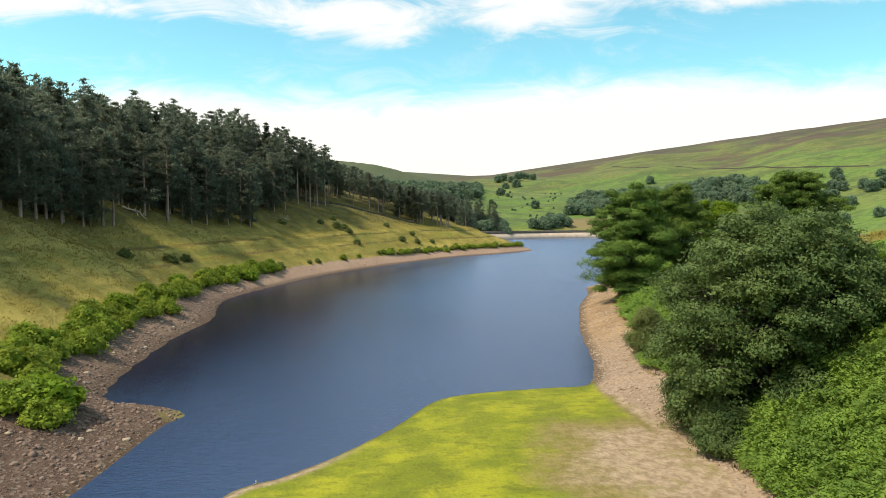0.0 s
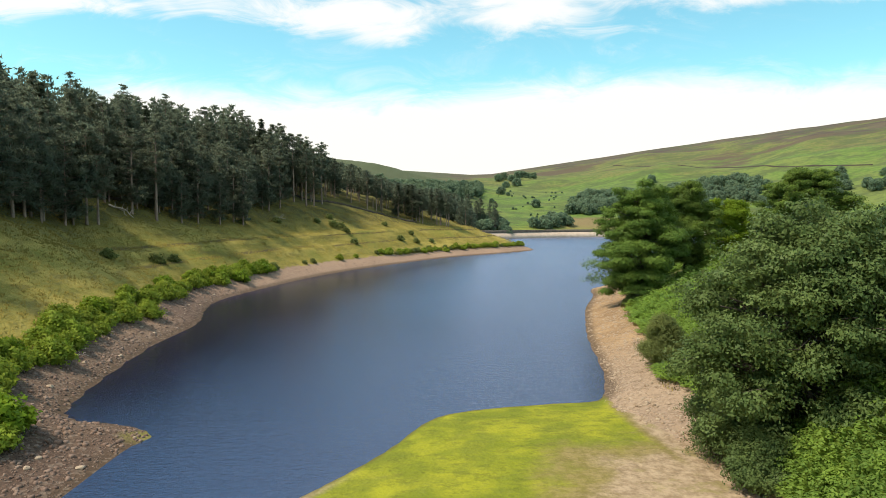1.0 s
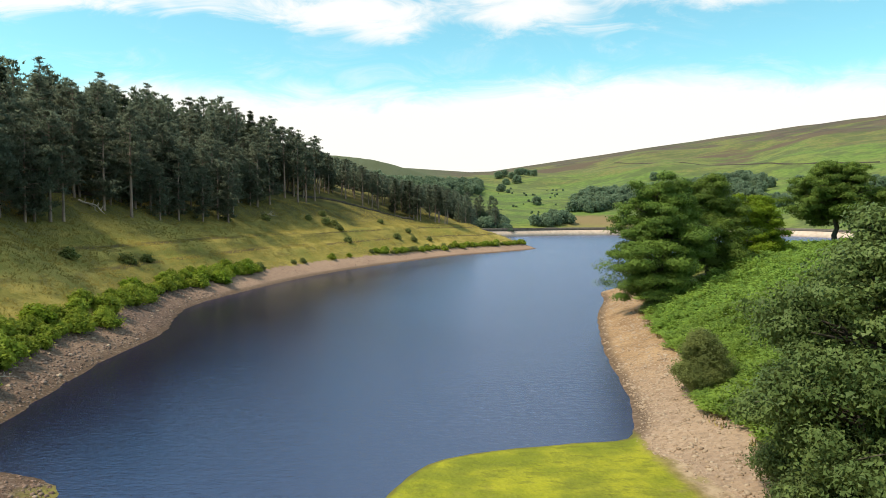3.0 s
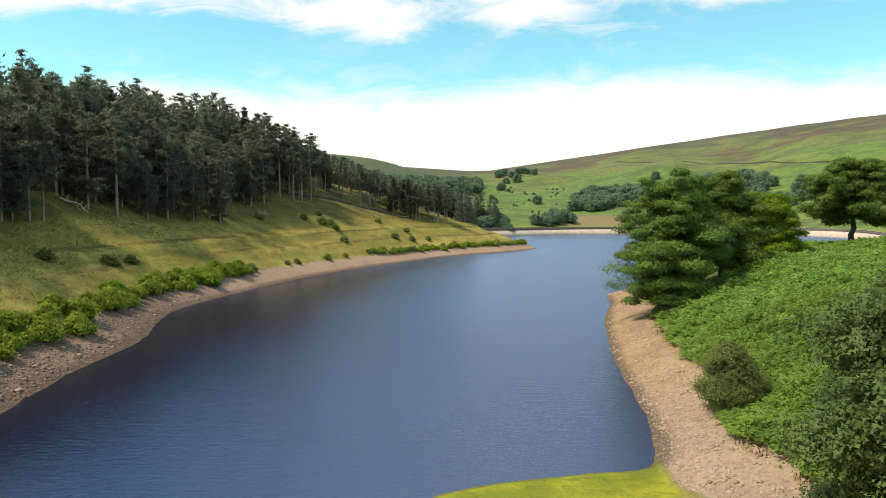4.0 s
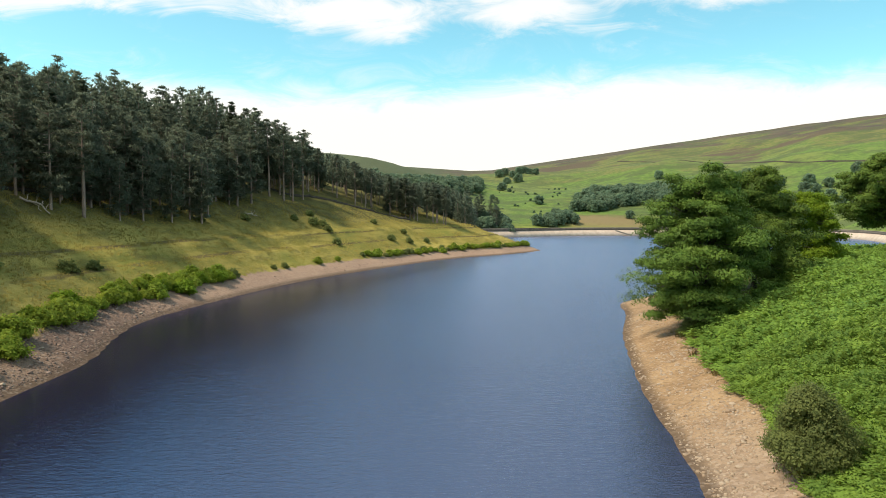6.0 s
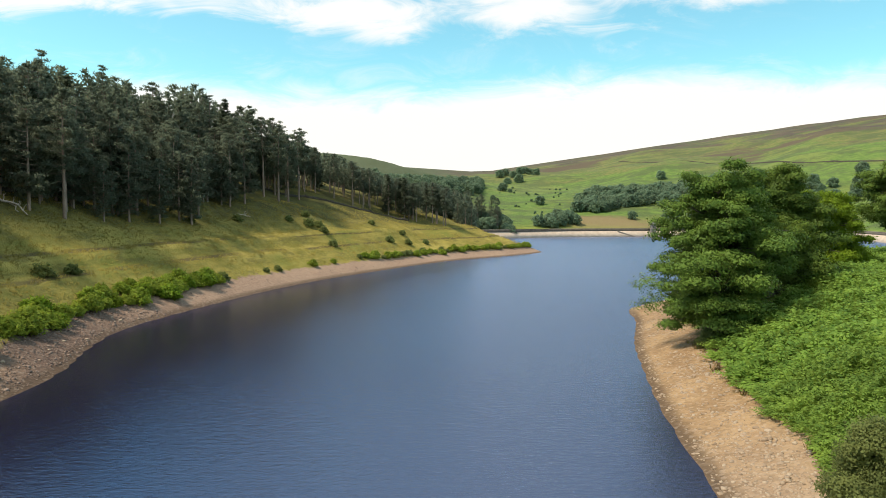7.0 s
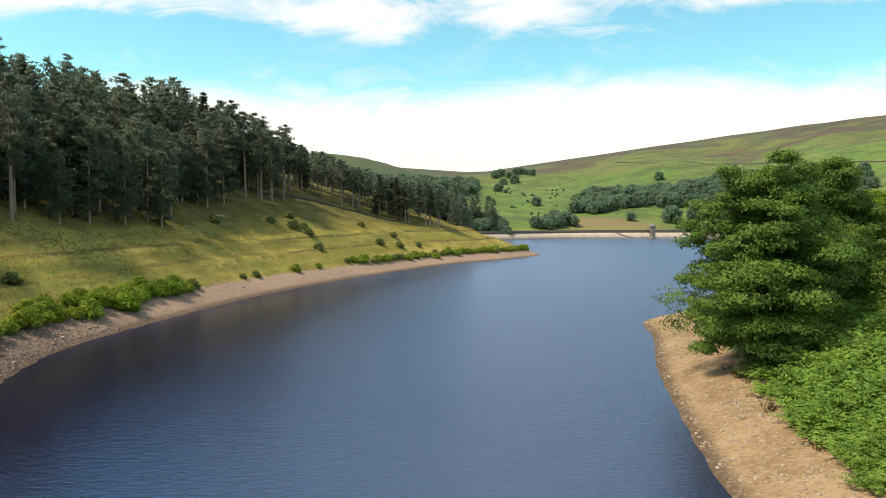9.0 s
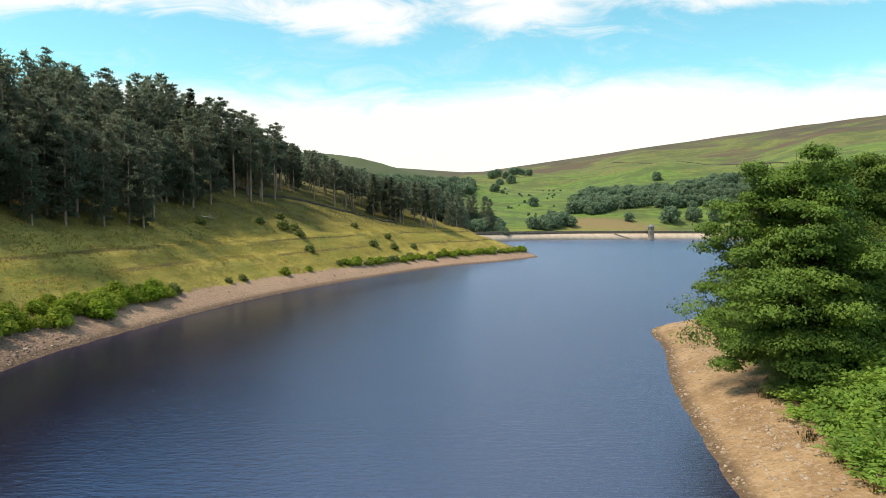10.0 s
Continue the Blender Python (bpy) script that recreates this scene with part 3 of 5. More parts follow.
def stops(lo, fine_lo, fine_hi, hi, step, grow=1.06):
    mid = list(np.arange(fine_lo, fine_hi, step))
    out, s, x = [], step, fine_hi
    while x < hi:
        out.append(x)
        s *= grow
        x += s
    before, s, x = [], step, fine_lo
    while x > lo:
        s *= grow
        x -= s
        before.append(x)
    return np.array(before[::-1] + mid + out + [hi])


def ground():
    xs, ys = stops(-3200, -75, 62, 3200, 0.9), stops(-1500, 10, 215, 4200, 0.9, 1.045)
    gx, gy = np.meshgrid(xs, ys)
    z, mask = lie(gx.ravel(), gy.ravel())
    w, h = len(xs), len(ys)
    i = (np.arange(h - 1)[:, None] * w + np.arange(w - 1)[None]).ravel()
    data = mesh("ground", np.stack([gx.ravel(), gy.ravel(), z], 1), [np.stack([i, i + 1, i + w + 1, i + w], 1)], GROUND, True)
    for key, values in mask.items():
        data.attributes.new(key, "FLOAT", "POINT").data.foreach_set("value", values.astype(np.float32))
    tagged(new("ground", data), "grassy valley sides with gravel shore and moorland hills", "ground", kind="structure")


def water():
    xs, ys = np.linspace(-70, 290, 145), np.linspace(-40, 480, 209)
    gx, gy = np.meshgrid(xs, ys)
    w, h = len(xs), len(ys)
    i = (np.arange(h - 1)[:, None] * w + np.arange(w - 1)[None]).ravel()
    data = mesh("water", np.stack([gx.ravel(), gy.ravel(), 0 * gx.ravel()], 1), [np.stack([i, i + 1, i + w + 1, i + w], 1)], WATER, True)
    # the wind freshens away from the sheltering banks
    west = np.array(WEST[3:])
    off = gx.ravel() - np.interp(gy.ravel(), west[:, 1], west[:, 0])
    offing = np.maximum(smoothstep(off, 0, np.interp(gy.ravel(), [50, 90, 140, 190], [24, 46, 40, 18])), np.maximum(smoothstep(gy.ravel(), 66, 46) * 0.75, smoothstep(gy.ravel(), 140, 215)))
    data.attributes.new("open_water", "FLOAT", "POINT").data.foreach_set("value", offing.astype(np.float32))
    tagged(new("water", data), "calm blue reservoir water with fine wind ripples", "water", kind="structure")


ground()
water()


# ---- trees ----
def thing(name, at, label, category, group="", turn=0.0, size=1.0):
    ob = new(name)
    ob.matrix_world = pose(*at, 0, 0, turn) @ Matrix.Scale(size, 4)
    ob.empty_display_size = 0.2
    return tagged(ob, label, category, group)


def conifer(rng, tall, bare, reach, tufts, size, kind):
    """Trunk, boughs and needles of one conifer, 0 at its foot: kind pine (ovate, tufted) or spruce (pointed)."""
    lean = rng.normal(0, 0.012 * tall, 2)
    spine = np.array([[lean[0] * k * k, lean[1] * k * k, tall * k - 0.6 * (k == 0)] for k in np.linspace(0, 1, 8)])
    trunk = tube(spine, np.linspace(0.0165 * tall, 0.03, 8), 7)
    boughs, needles = [], []
    z = bare * tall
    while z < tall * 0.99:
        k = (z - bare * tall) / (tall * (1 - bare))
        if kind == "spruce":
            length = reach * (1 - k) ** 0.85 + 0.2
        else:
            length = reach * min(1.0, 0.66 + 1.4 * k) * (1 - k ** 2.6) ** 0.8 + 0.3
            length *= rng.uniform(0.75, 1.15)
        heavy = rng.uniform(0, 6.283)
        for _ in range(rng.integers(4, 6)):
            a = rng.uniform(0, 6.283)
            long = length * rng.uniform(0.6, 1.12) * (1 + 0.2 * math.cos(a - heavy))
            foot = np.array([np.interp(z, spine[:, 2], spine[:, 0]), np.interp(z, spine[:, 2], spine[:, 1]), z])
            rise = long * (rng.uniform(-0.25, 0.1) if kind == "spruce" else rng.uniform(-0.12, 0.25) + 0.5 * k * k)
            tip = foot + np.array([math.cos(a) * long, math.sin(a) * long, rise])
            line = bent(rng, foot, tip, -0.05 * long, 0.05, 3)
            boughs.append(tube(line, np.linspace(0.05, 0.015, 3), 3))
            # tufts along the outer part of the bough, each a puff of needles
            puffs = max(2, int(round(5 * long / reach)))
            for j in range(puffs):
                centre = foot + (tip - foot) * (0.38 + 0.64 * (j + rng.uniform(0.2, 0.8)) / puffs) + rng.normal(0, 0.11 * long + 0.08, 3) * [1, 1, 0.6]
                spread = (0.36 + 0.13 * long) * rng.uniform(0.8, 1.25)
                many = max(3, int(tufts * rng.uniform(0.7, 1.3)))
                way = rng.normal(0, 1, (many, 3))
                way /= np.linalg.norm(way, axis=1)[:, None] + 1e-6
                spots = centre + way * rng.uniform(0.2, 1.1, (many, 1)) * spread * [1, 1, 0.55]
                needles.append(needle_sprays(rng, spots, way, size))
        z += tall * (0.035 if kind == "spruce" else 0.042) * rng.uniform(0.7, 1.3)
    for _ in range(9):
        z, a = rng.uniform(0.12, bare + 0.1) * tall, rng.uniform(0, 6.283)
        far = rng.uniform(0.6, 1.8)
        boughs.append(tube(bent(rng, (0, 0, z), (math.cos(a) * far, math.sin(a) * far, z - 0.1 * far), 0, 0.06, 3), np.linspace(0.035, 0.012, 3), 3))
    return trunk, joined(boughs), joined(needles)


def broadleaf(rng, tall, wide, low, clumps, per_clump, size, clump=2.0, flat=0.55, trunk_r=0.35, skew=(0, 0), stems=1, steady=0.0, loose=0.16, dome=(0.24, 0.79, 2.0)):
    """A spreading tree: stems that fork into limbs, each limb bearing a flattened clump of leaves."""
    wood, sprays = [], []
    fork = np.array([skew[0] * 0.3, skew[1] * 0.3, tall * (low + 0.12)])
    for i in range(stems):
        off = np.array([math.cos(i * 2.4), math.sin(i * 2.4), 0]) * (0.0 if stems == 1 else 0.6)
        wood.append(tube(bent(rng, off + [0, 0, -0.6], fork + off * 2, 0, 0.04, 6), np.linspace(trunk_r, trunk_r * 0.66, 6) * [1.35, 1.05, 1, 1, 1, 1], 9))
    golden = 2.39996
    for i in range(clumps):
        k = (i + 0.5) / clumps
        z = tall * (low + (0.97 - low) * k ** 0.9)
        h = (z / tall - low) / (1 - low)
        round_off = math.sqrt(max(0.05, 1 - (max(0, h - dome[0]) / dome[1]) ** dome[2])) * (0.72 + 0.28 * min(1, h / 0.3))
        r = wide * round_off * (0.78 * (1.0 + (1 - steady) * rng.uniform(-0.25, 0.12)) if rng.random() < 0.8 else rng.uniform(0.1, 0.5))
        if h > 0.72:
            r = wide * round_off * 0.85 * math.sqrt(rng.random())
        a = i * golden + rng.normal(0, 0.35)
        lean = np.array([skew[0], skew[1], 0]) * h
        centre = np.array([math.cos(a) * r, math.sin(a) * r, z - clump * 0.3]) + lean
        size_here = clump * rng.uniform(0.8, 1.2) * (1.0 - 0.3 * h)
        start = fork * [1, 1, rng.uniform(0.75, 1.0)] if h < 0.45 else np.array([lean[0] * 0.6, lean[1] * 0.6, min(z * 0.72, tall * 0.66)]) + rng.normal(0, 0.3, 3)
        line = bent(rng, start, centre, 0.06 * r, 0.07, 6)
        wood.append(tube(line, np.linspace(trunk_r * 0.38, 0.04, 6), 5))
        for _ in range(3):
            tip = centre + np.clip(rng.normal(0, 0.5, 3), -0.8, 0.8) * [size_here, size_here, size_here * flat]
            wood.append(tube(bent(rng, line[3], tip, 0, 0.08, 4), np.linspace(trunk_r * 0.12, 0.02, 4), 4))
        lobes = rng.integers(3, 6)
        for j in range(lobes):
            off = np.clip(rng.normal(0, 0.68, 3), -1.1, 1.1) * [size_here, size_here, size_here * flat]
            radii = np.array([1, 1, flat]) * size_here * rng.uniform(0.45, 0.8)
            twigs, out = shell(rng, centre + off, radii, per_clump / lobes / 7, 0.45, -0.3, loose)
            spots, out = np.repeat(twigs, 7, 0), np.repeat(out, 7, 0)
            spots = spots + rng.normal(0, size * 1.5, spots.shape) * [1, 1, 0.6]
            sprays.append(small_leaves(rng, spots, out, size))
    if skew != (0, 0) or stems == 1:
        wood.append(tube(bent(rng, fork, [skew[0] * 0.8, skew[1] * 0.8, tall * 0.85], 0, 0.03, 6), np.linspace(trunk_r * 0.66, 0.05, 6), 7))
    return joined(wood), joined(sprays)


def shrub(rng, tall, wide, clumps, per_clump, size):
    """A bush: many thin stems from one stool, leafy to the ground."""
    wood, sprays = [], []
    for i in range(clumps):
        a, r = i * 2.39996 + rng.normal(0, 0.3), wide * math.sqrt((i + 0.5) / clumps) * 0.72
        z = tall * (0.14 + 0.66 * rng.uniform(0.5, 1.0) * (1 - 0.9 * (r / wide) ** 2))
        if r > 0.4 * wide:
            z *= rng.uniform(0.35, 1.0)
        c = np.array([math.cos(a) * r, math.sin(a) * r, z])
        wood.append(tube(bent(rng, (0.1 * math.cos(a), 0.1 * math.sin(a), -0.3), c, 0.05, 0.06, 4), np.linspace(0.04, 0.012, 4), 3))
        radii = np.array([1, 1, 0.75]) * wide * rng.uniform(0.24, 0.42)
        twigs, out = shell(rng, c, radii, per_clump / 5, 0.45, -0.7, 0.22)
        spots, out = np.repeat(twigs, 5, 0), np.repeat(out, 5, 0)
        spots = spots + rng.normal(0, min(0.14, size), spots.shape)
        sprays.append(small_leaves(rng, spots, out, size))
    return joined(wood), joined(sprays)


def plant_tree(name, at, wood, crown, bark, leaf, label, category, group="", turn=0.0, size=1.0):
    tree = thing(name, at, label, category, group, turn, size)
    part("trunk", mesh("trunk", *wood_mesh(wood), bark, True), tree)
    part("crown", mesh("crown", crown[0], [crown[1]], leaf, False, crown[2]), tree)
    return tree


def wood_mesh(wood):
    return wood[0], [wood[1]]


# the pine wood on the west slope
def pines():
    rng = np.random.default_rng(11)
    kinds, far_kinds, hidden = [], [], []
    labels = {"pine": "tall Scots pine with bare lower trunk on grassy slope", "edge": "dark pine with low boughs at the wood's edge",
              "spruce": "pointed dark green spruce standing among the pines", "thin": "thin sparse pine with open crown above the wood"}
    for kind, tall, bare, reach, tufts, size in (("pine", 17.5, 0.38, 3.0, 28, 0.26), ("pine", 16.0, 0.32, 3.2, 28, 0.26), ("pine", 18.5, 0.46, 2.8, 28, 0.26),
                                                 ("edge", 14.5, 0.10, 3.3, 25, 0.27), ("edge", 16.0, 0.16, 3.2, 25, 0.27),
                                                 ("spruce", 17.5, 0.12, 2.9, 22, 0.28), ("spruce", 15.5, 0.14, 2.6, 22, 0.28), ("thin", 19.0, 0.5, 1.8, 13, 0.26)):
        trunk, boughs, needles = conifer(rng, tall, bare, reach, tufts, size, "spruce" if kind == "spruce" else "pine")
        far_kinds.append((tall, trunk, conifer(rng, tall, bare, reach, 4, 0.62, "spruce" if kind == "spruce" else "pine")[2]))
        leaf = SPRUCE_LEAF if kind == "spruce" else PINE_LEAF
        kinds.append((kind, mesh("trunk", *wood_mesh(trunk), PINE_BARK, True), mesh("branchwork", *wood_mesh(boughs), PINE_BARK), mesh("needles", needles[0], [needles[1]], leaf, False, needles[2])))

    def stand(kind, x, y, size, turn):
        if math.hypot(x + 61, y - 132) < 6 or math.hypot(x + 45, y - 187) < 5:
            return
        name, trunk, boughs, needles = kinds[kind]
        tree = thing("spruce_tree" if name == "spruce" else "pine_tree", (x, y, height(x, y)), labels[name], "tree", "pine wood", turn, size)
        part("trunk", trunk, tree)
        tagged(part("branchwork", boughs, tree), kind="stuff")
        part("needles", needles, tree)

    def recede(kind, x, y, size, turn):
        """Trees deep in the wood or far along it, joined into one mass."""
        tall, trunk, needles = far_kinds[kind]
        m = np.array((pose(x, y, height(x, y), 0, 0, turn) @ Matrix.Scale(size, 4)))
        hidden.append(((trunk[0] @ m[:3, :3].T + m[:3, 3], trunk[1]), (needles[0] @ m[:3, :3].T + m[:3, 3], needles[1], needles[2] @ m[:3, :3].T / size)))

    edge = np.array([(-61, 40), (-60, 75), (-61, 98), (-63, 118), (-60.5, 138), (-57.5, 161), (-53, 185), (-49.5, 203), (-52, 219), (-45, 236), (-37, 246), (-27, 252.5), (-18, 258.5), (-8, 264.5), (3, 269)], float)
    gap = np.concatenate([[0], np.cumsum(np.linalg.norm(np.diff(edge, axis=0), axis=1))])
    for row, (back, space) in enumerate(((-4.5, 7.0), (0, 3.4), (4.2, 3.8), (8.5, 4.8), (13.5, 4.6), (18.5, 4.4), (23.5, 4.6), (28.5, 5.0))):
        s = rng.uniform(0, 3)
        while s < gap[-1]:
            x, y = (np.interp(s, gap, edge[:, i]) for i in (0, 1))
            i = min(len(edge) - 2, int(np.searchsorted(gap, s, "right")) - 1)
            ahead = (edge[i + 1] - edge[i]) / np.linalg.norm(edge[i + 1] - edge[i])
            x, y = x - ahead[1] * back + rng.normal(0, 1.3), y + ahead[0] * back + rng.normal(0, 1.3)
            near_point = smoothstep(np.array(y), 200, 250)
            if y < 248 and x < -41 and (back >= 0 or 150 < y < 195):
                if row < 3 and y < 205:
                    kind = rng.choice([3, 3, 4, 4, 4, 1, 0])
                elif y > 205:
                    kind = rng.choice([0, 0, 1, 2, 2, 4, 5, 6])
                else:
                    kind = rng.choice([0, 0, 1, 1, 2, 2, 4, 5])
                taper = np.interp(y, [40, 190, 205, 245, 252, 300], [1.20, 0.95, 1.0, 1.06, 0.68, 0.55])
                (recede if row > 4 else stand)(int(kind), float(x), float(y), float(taper * (rng.uniform(0.80, 1.12) if row < 5 else rng.uniform(0.86, 1.06))), float(rng.uniform(0, 360)))
            s += space * rng.uniform(0.6, 1.4)
    # a few that stand forward of the wood, and tall ones that break its skyline
    for kind, x, y, size in ((4, -60.5, 150, 0.7), (3, -56, 152, 0.72), (4, -51, 172, 0.85), (3, -48.5, 188, 0.7), (3, -62, 120, 0.8), (4, -61.5, 110, 0.75), (3, -61.5, 143, 0.75), (4, -58.5, 160, 0.8), (3, -57, 166, 0.7), (4, -54.5, 181, 0.8), (3, -50.0, 195, 0.85), (4, -52.5, 190, 0.9), (3, -61.5, 95, 0.8), (4, -62.0, 80, 0.8),
                             (7, -62, 216, 1.15), (7, -60, 217, 1.1), (5, -55.7, 216, 1.25), (0, -49.5, 217, 1.2), (2, -46.5, 219, 1.12), (0, -43, 221, 1.15), (1, -41.5, 226, 1.15),
                             (7, -76, 170, 1.1), (7, -78, 150, 1.1), (7, -74, 189, 1.05)):
        stand(kind, x, y, size, x * 37 % 360)
    # beyond the point, beside the dam's end
    for _ in range(16):
        x, y = rng.uniform(-16, 34), rng.uniform(424, 448)
        stand(int(rng.choice([0, 1, 2, 2])), float(x), float(y), float(rng.uniform(0.85, 1.1)), float(rng.uniform(0, 360)))
    # over the brow of the point, the wood's top falling towards the water
    tall = (17.5, 16.0, 18.5, 14.5, 16.0, 17.5, 15.5, 19.0)

    def under_brow(x, y, kind):
        rise = np.interp(x / (y - 40), [-0.24, -0.20, -0.14, -0.114, -0.078, 0.0, 0.022, 0.052], [0.100, 0.089, 0.070, 0.057, 0.046, 0.033, 0.022, 0.015])
        return (16.1 + rise * (y - 40) - height(x, y)) / tall[kind]

    for low, high, count in ((278, 288, 22), (288, 314, 110), (314, 345, 34), (345, 440, 60)):
        for _ in range(count):
            y = rng.uniform(low, high)
            x = rng.uniform(-0.235, 0.053 if y > 288 else 0.0) * (y - 40)
            kind = int(rng.choice([0, 0, 1, 2, 2, 4, 5]))
            size = under_brow(x, y, kind) * rng.uniform(0.86, 1.06)
            if away(np.array([x]), np.array([y]), BASIN)[0] > 3.5 and size > 0.45:
                recede(kind, float(x), float(y), float(min(size, 1.3)), float(rng.uniform(0, 360)))
    for _ in range(110):
        s, back = rng.uniform(np.interp(228, edge[:, 1], gap), gap[-1]), rng.uniform(0, 22)
        x, y = np.interp(s, gap, edge[:, 0]) - 0.84 * back, np.interp(s, gap, edge[:, 1]) + 0.54 * back
        kind = int(rng.choice([0, 0, 1, 2, 2, 4, 5]))
        size = under_brow(x, y, kind) * rng.uniform(0.84, 1.06)
        if y > 244 and size > 0.4:
            (stand if back < 9 else recede)(kind, float(x), float(y), float(min(size, 1.25)), float(rng.uniform(0, 360)))
    wood = thing("pine_wood", (0, 0, 0), "dense dark pine wood behind the front row of trees", "wood")
    tagged(wood, "dense dark pine wood behind the front row of trees", "wood", kind="stuff")
    tagged(part("trunks", mesh("trunks", *wood_mesh(joined([h[0] for h in hidden])), PINE_BARK, True), wood), kind="stuff")
    crowns = joined([h[1] for h in hidden])
    tagged(part("needles", mesh("needles", crowns[0], [crowns[1]], PINE_LEAF, False, crowns[2]), wood), kind="stuff")


pines()


# the broadleaved trees of the east shore
def east_trees():
    rng = np.random.default_rng(5)
    wood, crown = broadleaf(rng, 16.8, 6.2, 0.14, 66, 3500, 0.138, 2.3, 0.46, 0.42, steady=0.75, dome=(0.08, 0.94, 1.5))
    plant_tree("sycamore_tree", (28.4, 102.6, height(28.4, 102.6) - 0.1), wood, crown, BARK, SYCAMORE_LEAF,
               "large spreading sycamore in full leaf beside the gravel shore", "tree", "shore trees")
    wood, crown = broadleaf(rng, 14.4, 4.8, 0.12, 46, 3400, 0.135, 2.1, 0.46, 0.34, steady=0.75, dome=(0.15, 0.88, 1.7))
    plant_tree("sycamore_tree", (37.6, 110.5, height(37.6, 110.5) - 0.1), wood, crown, BARK, SYCAMORE_LEAF,
               "dense green sycamore on the bank above the ferns", "tree", "shore trees")
    wood, crown = broadleaf(rng, 10.6, 3.9, 0.06, 40, 2200, 0.15, 1.7, 0.5, 0.24, steady=0.6)
    plant_tree("maple_tree", (49.8, 123, height(49.8, 123) - 0.1), wood, crown, BARK, BRIGHT_LEAF,
               "small bright yellow-green maple at the edge of the bank", "tree", "shore trees")
    wood, crown = broadleaf(rng, 15.4, 7.4, 0.36, 60, 2600, 0.16, 2.2, 0.45, 0.5, steady=0.6)
    plant_tree("sycamore_tree", (67.5, 131.5, height(67.5, 131.5) - 0.1), wood, crown, BARK, SYCAMORE_LEAF,
               "old sycamore with dark forked trunk on the fern-covered ridge", "tree", "shore trees")
    wood, crown = broadleaf(rng, 12.2, 7.7, -0.06, 170, 1600, 0.125, 1.5, 0.6, 0.40, steady=0.35, loose=0.30)
    plant_tree("oak_tree", (21.2, 42.6, height(21.2, 42.6) - 0.1), wood, crown, BARK, OAK_LEAF,
               "broad dark green oak with low boughs beside the drained flat", "tree", "shore trees")
    for x, y, tall, wide, leaf, label in ((19.4, 64.2, 5.0, 2.3, DARK_BUSH_LEAF, "grey-green rounded willow bush at the top of the beach"),
                                          (23.0, 55.0, 4.2, 2.8, OAK_LEAF, "dark green thorn bush among tall ferns"),
                                          (31.5, 68.5, 3.2, 2.0, OAK_LEAF, "small dark thorn bush among tall ferns"),
                                          (16.4, 38.8, 3.2, 2.0, OAK_LEAF, "low dark oak scrub at the foot of the bank"),
                                          (16.8, 42.8, 4.0, 2.6, OAK_LEAF, "dark oak scrub leaning over the gravel"),
                                          (17.8, 47.0, 4.4, 2.4, OAK_LEAF, "dark thorn scrub at the foot of the oak"),
                                          (26.8, 100.5, 1.8, 1.3, DARK_BUSH_LEAF, "low brownish scrub under the sycamore")):
        wood, crown = shrub(rng, tall, wide, 40, 1500, 0.075)
        plant_tree("bush", (x, y, height(x, y) - 0.1), wood, crown, BARK, leaf, label, "bush", "")


east_trees()


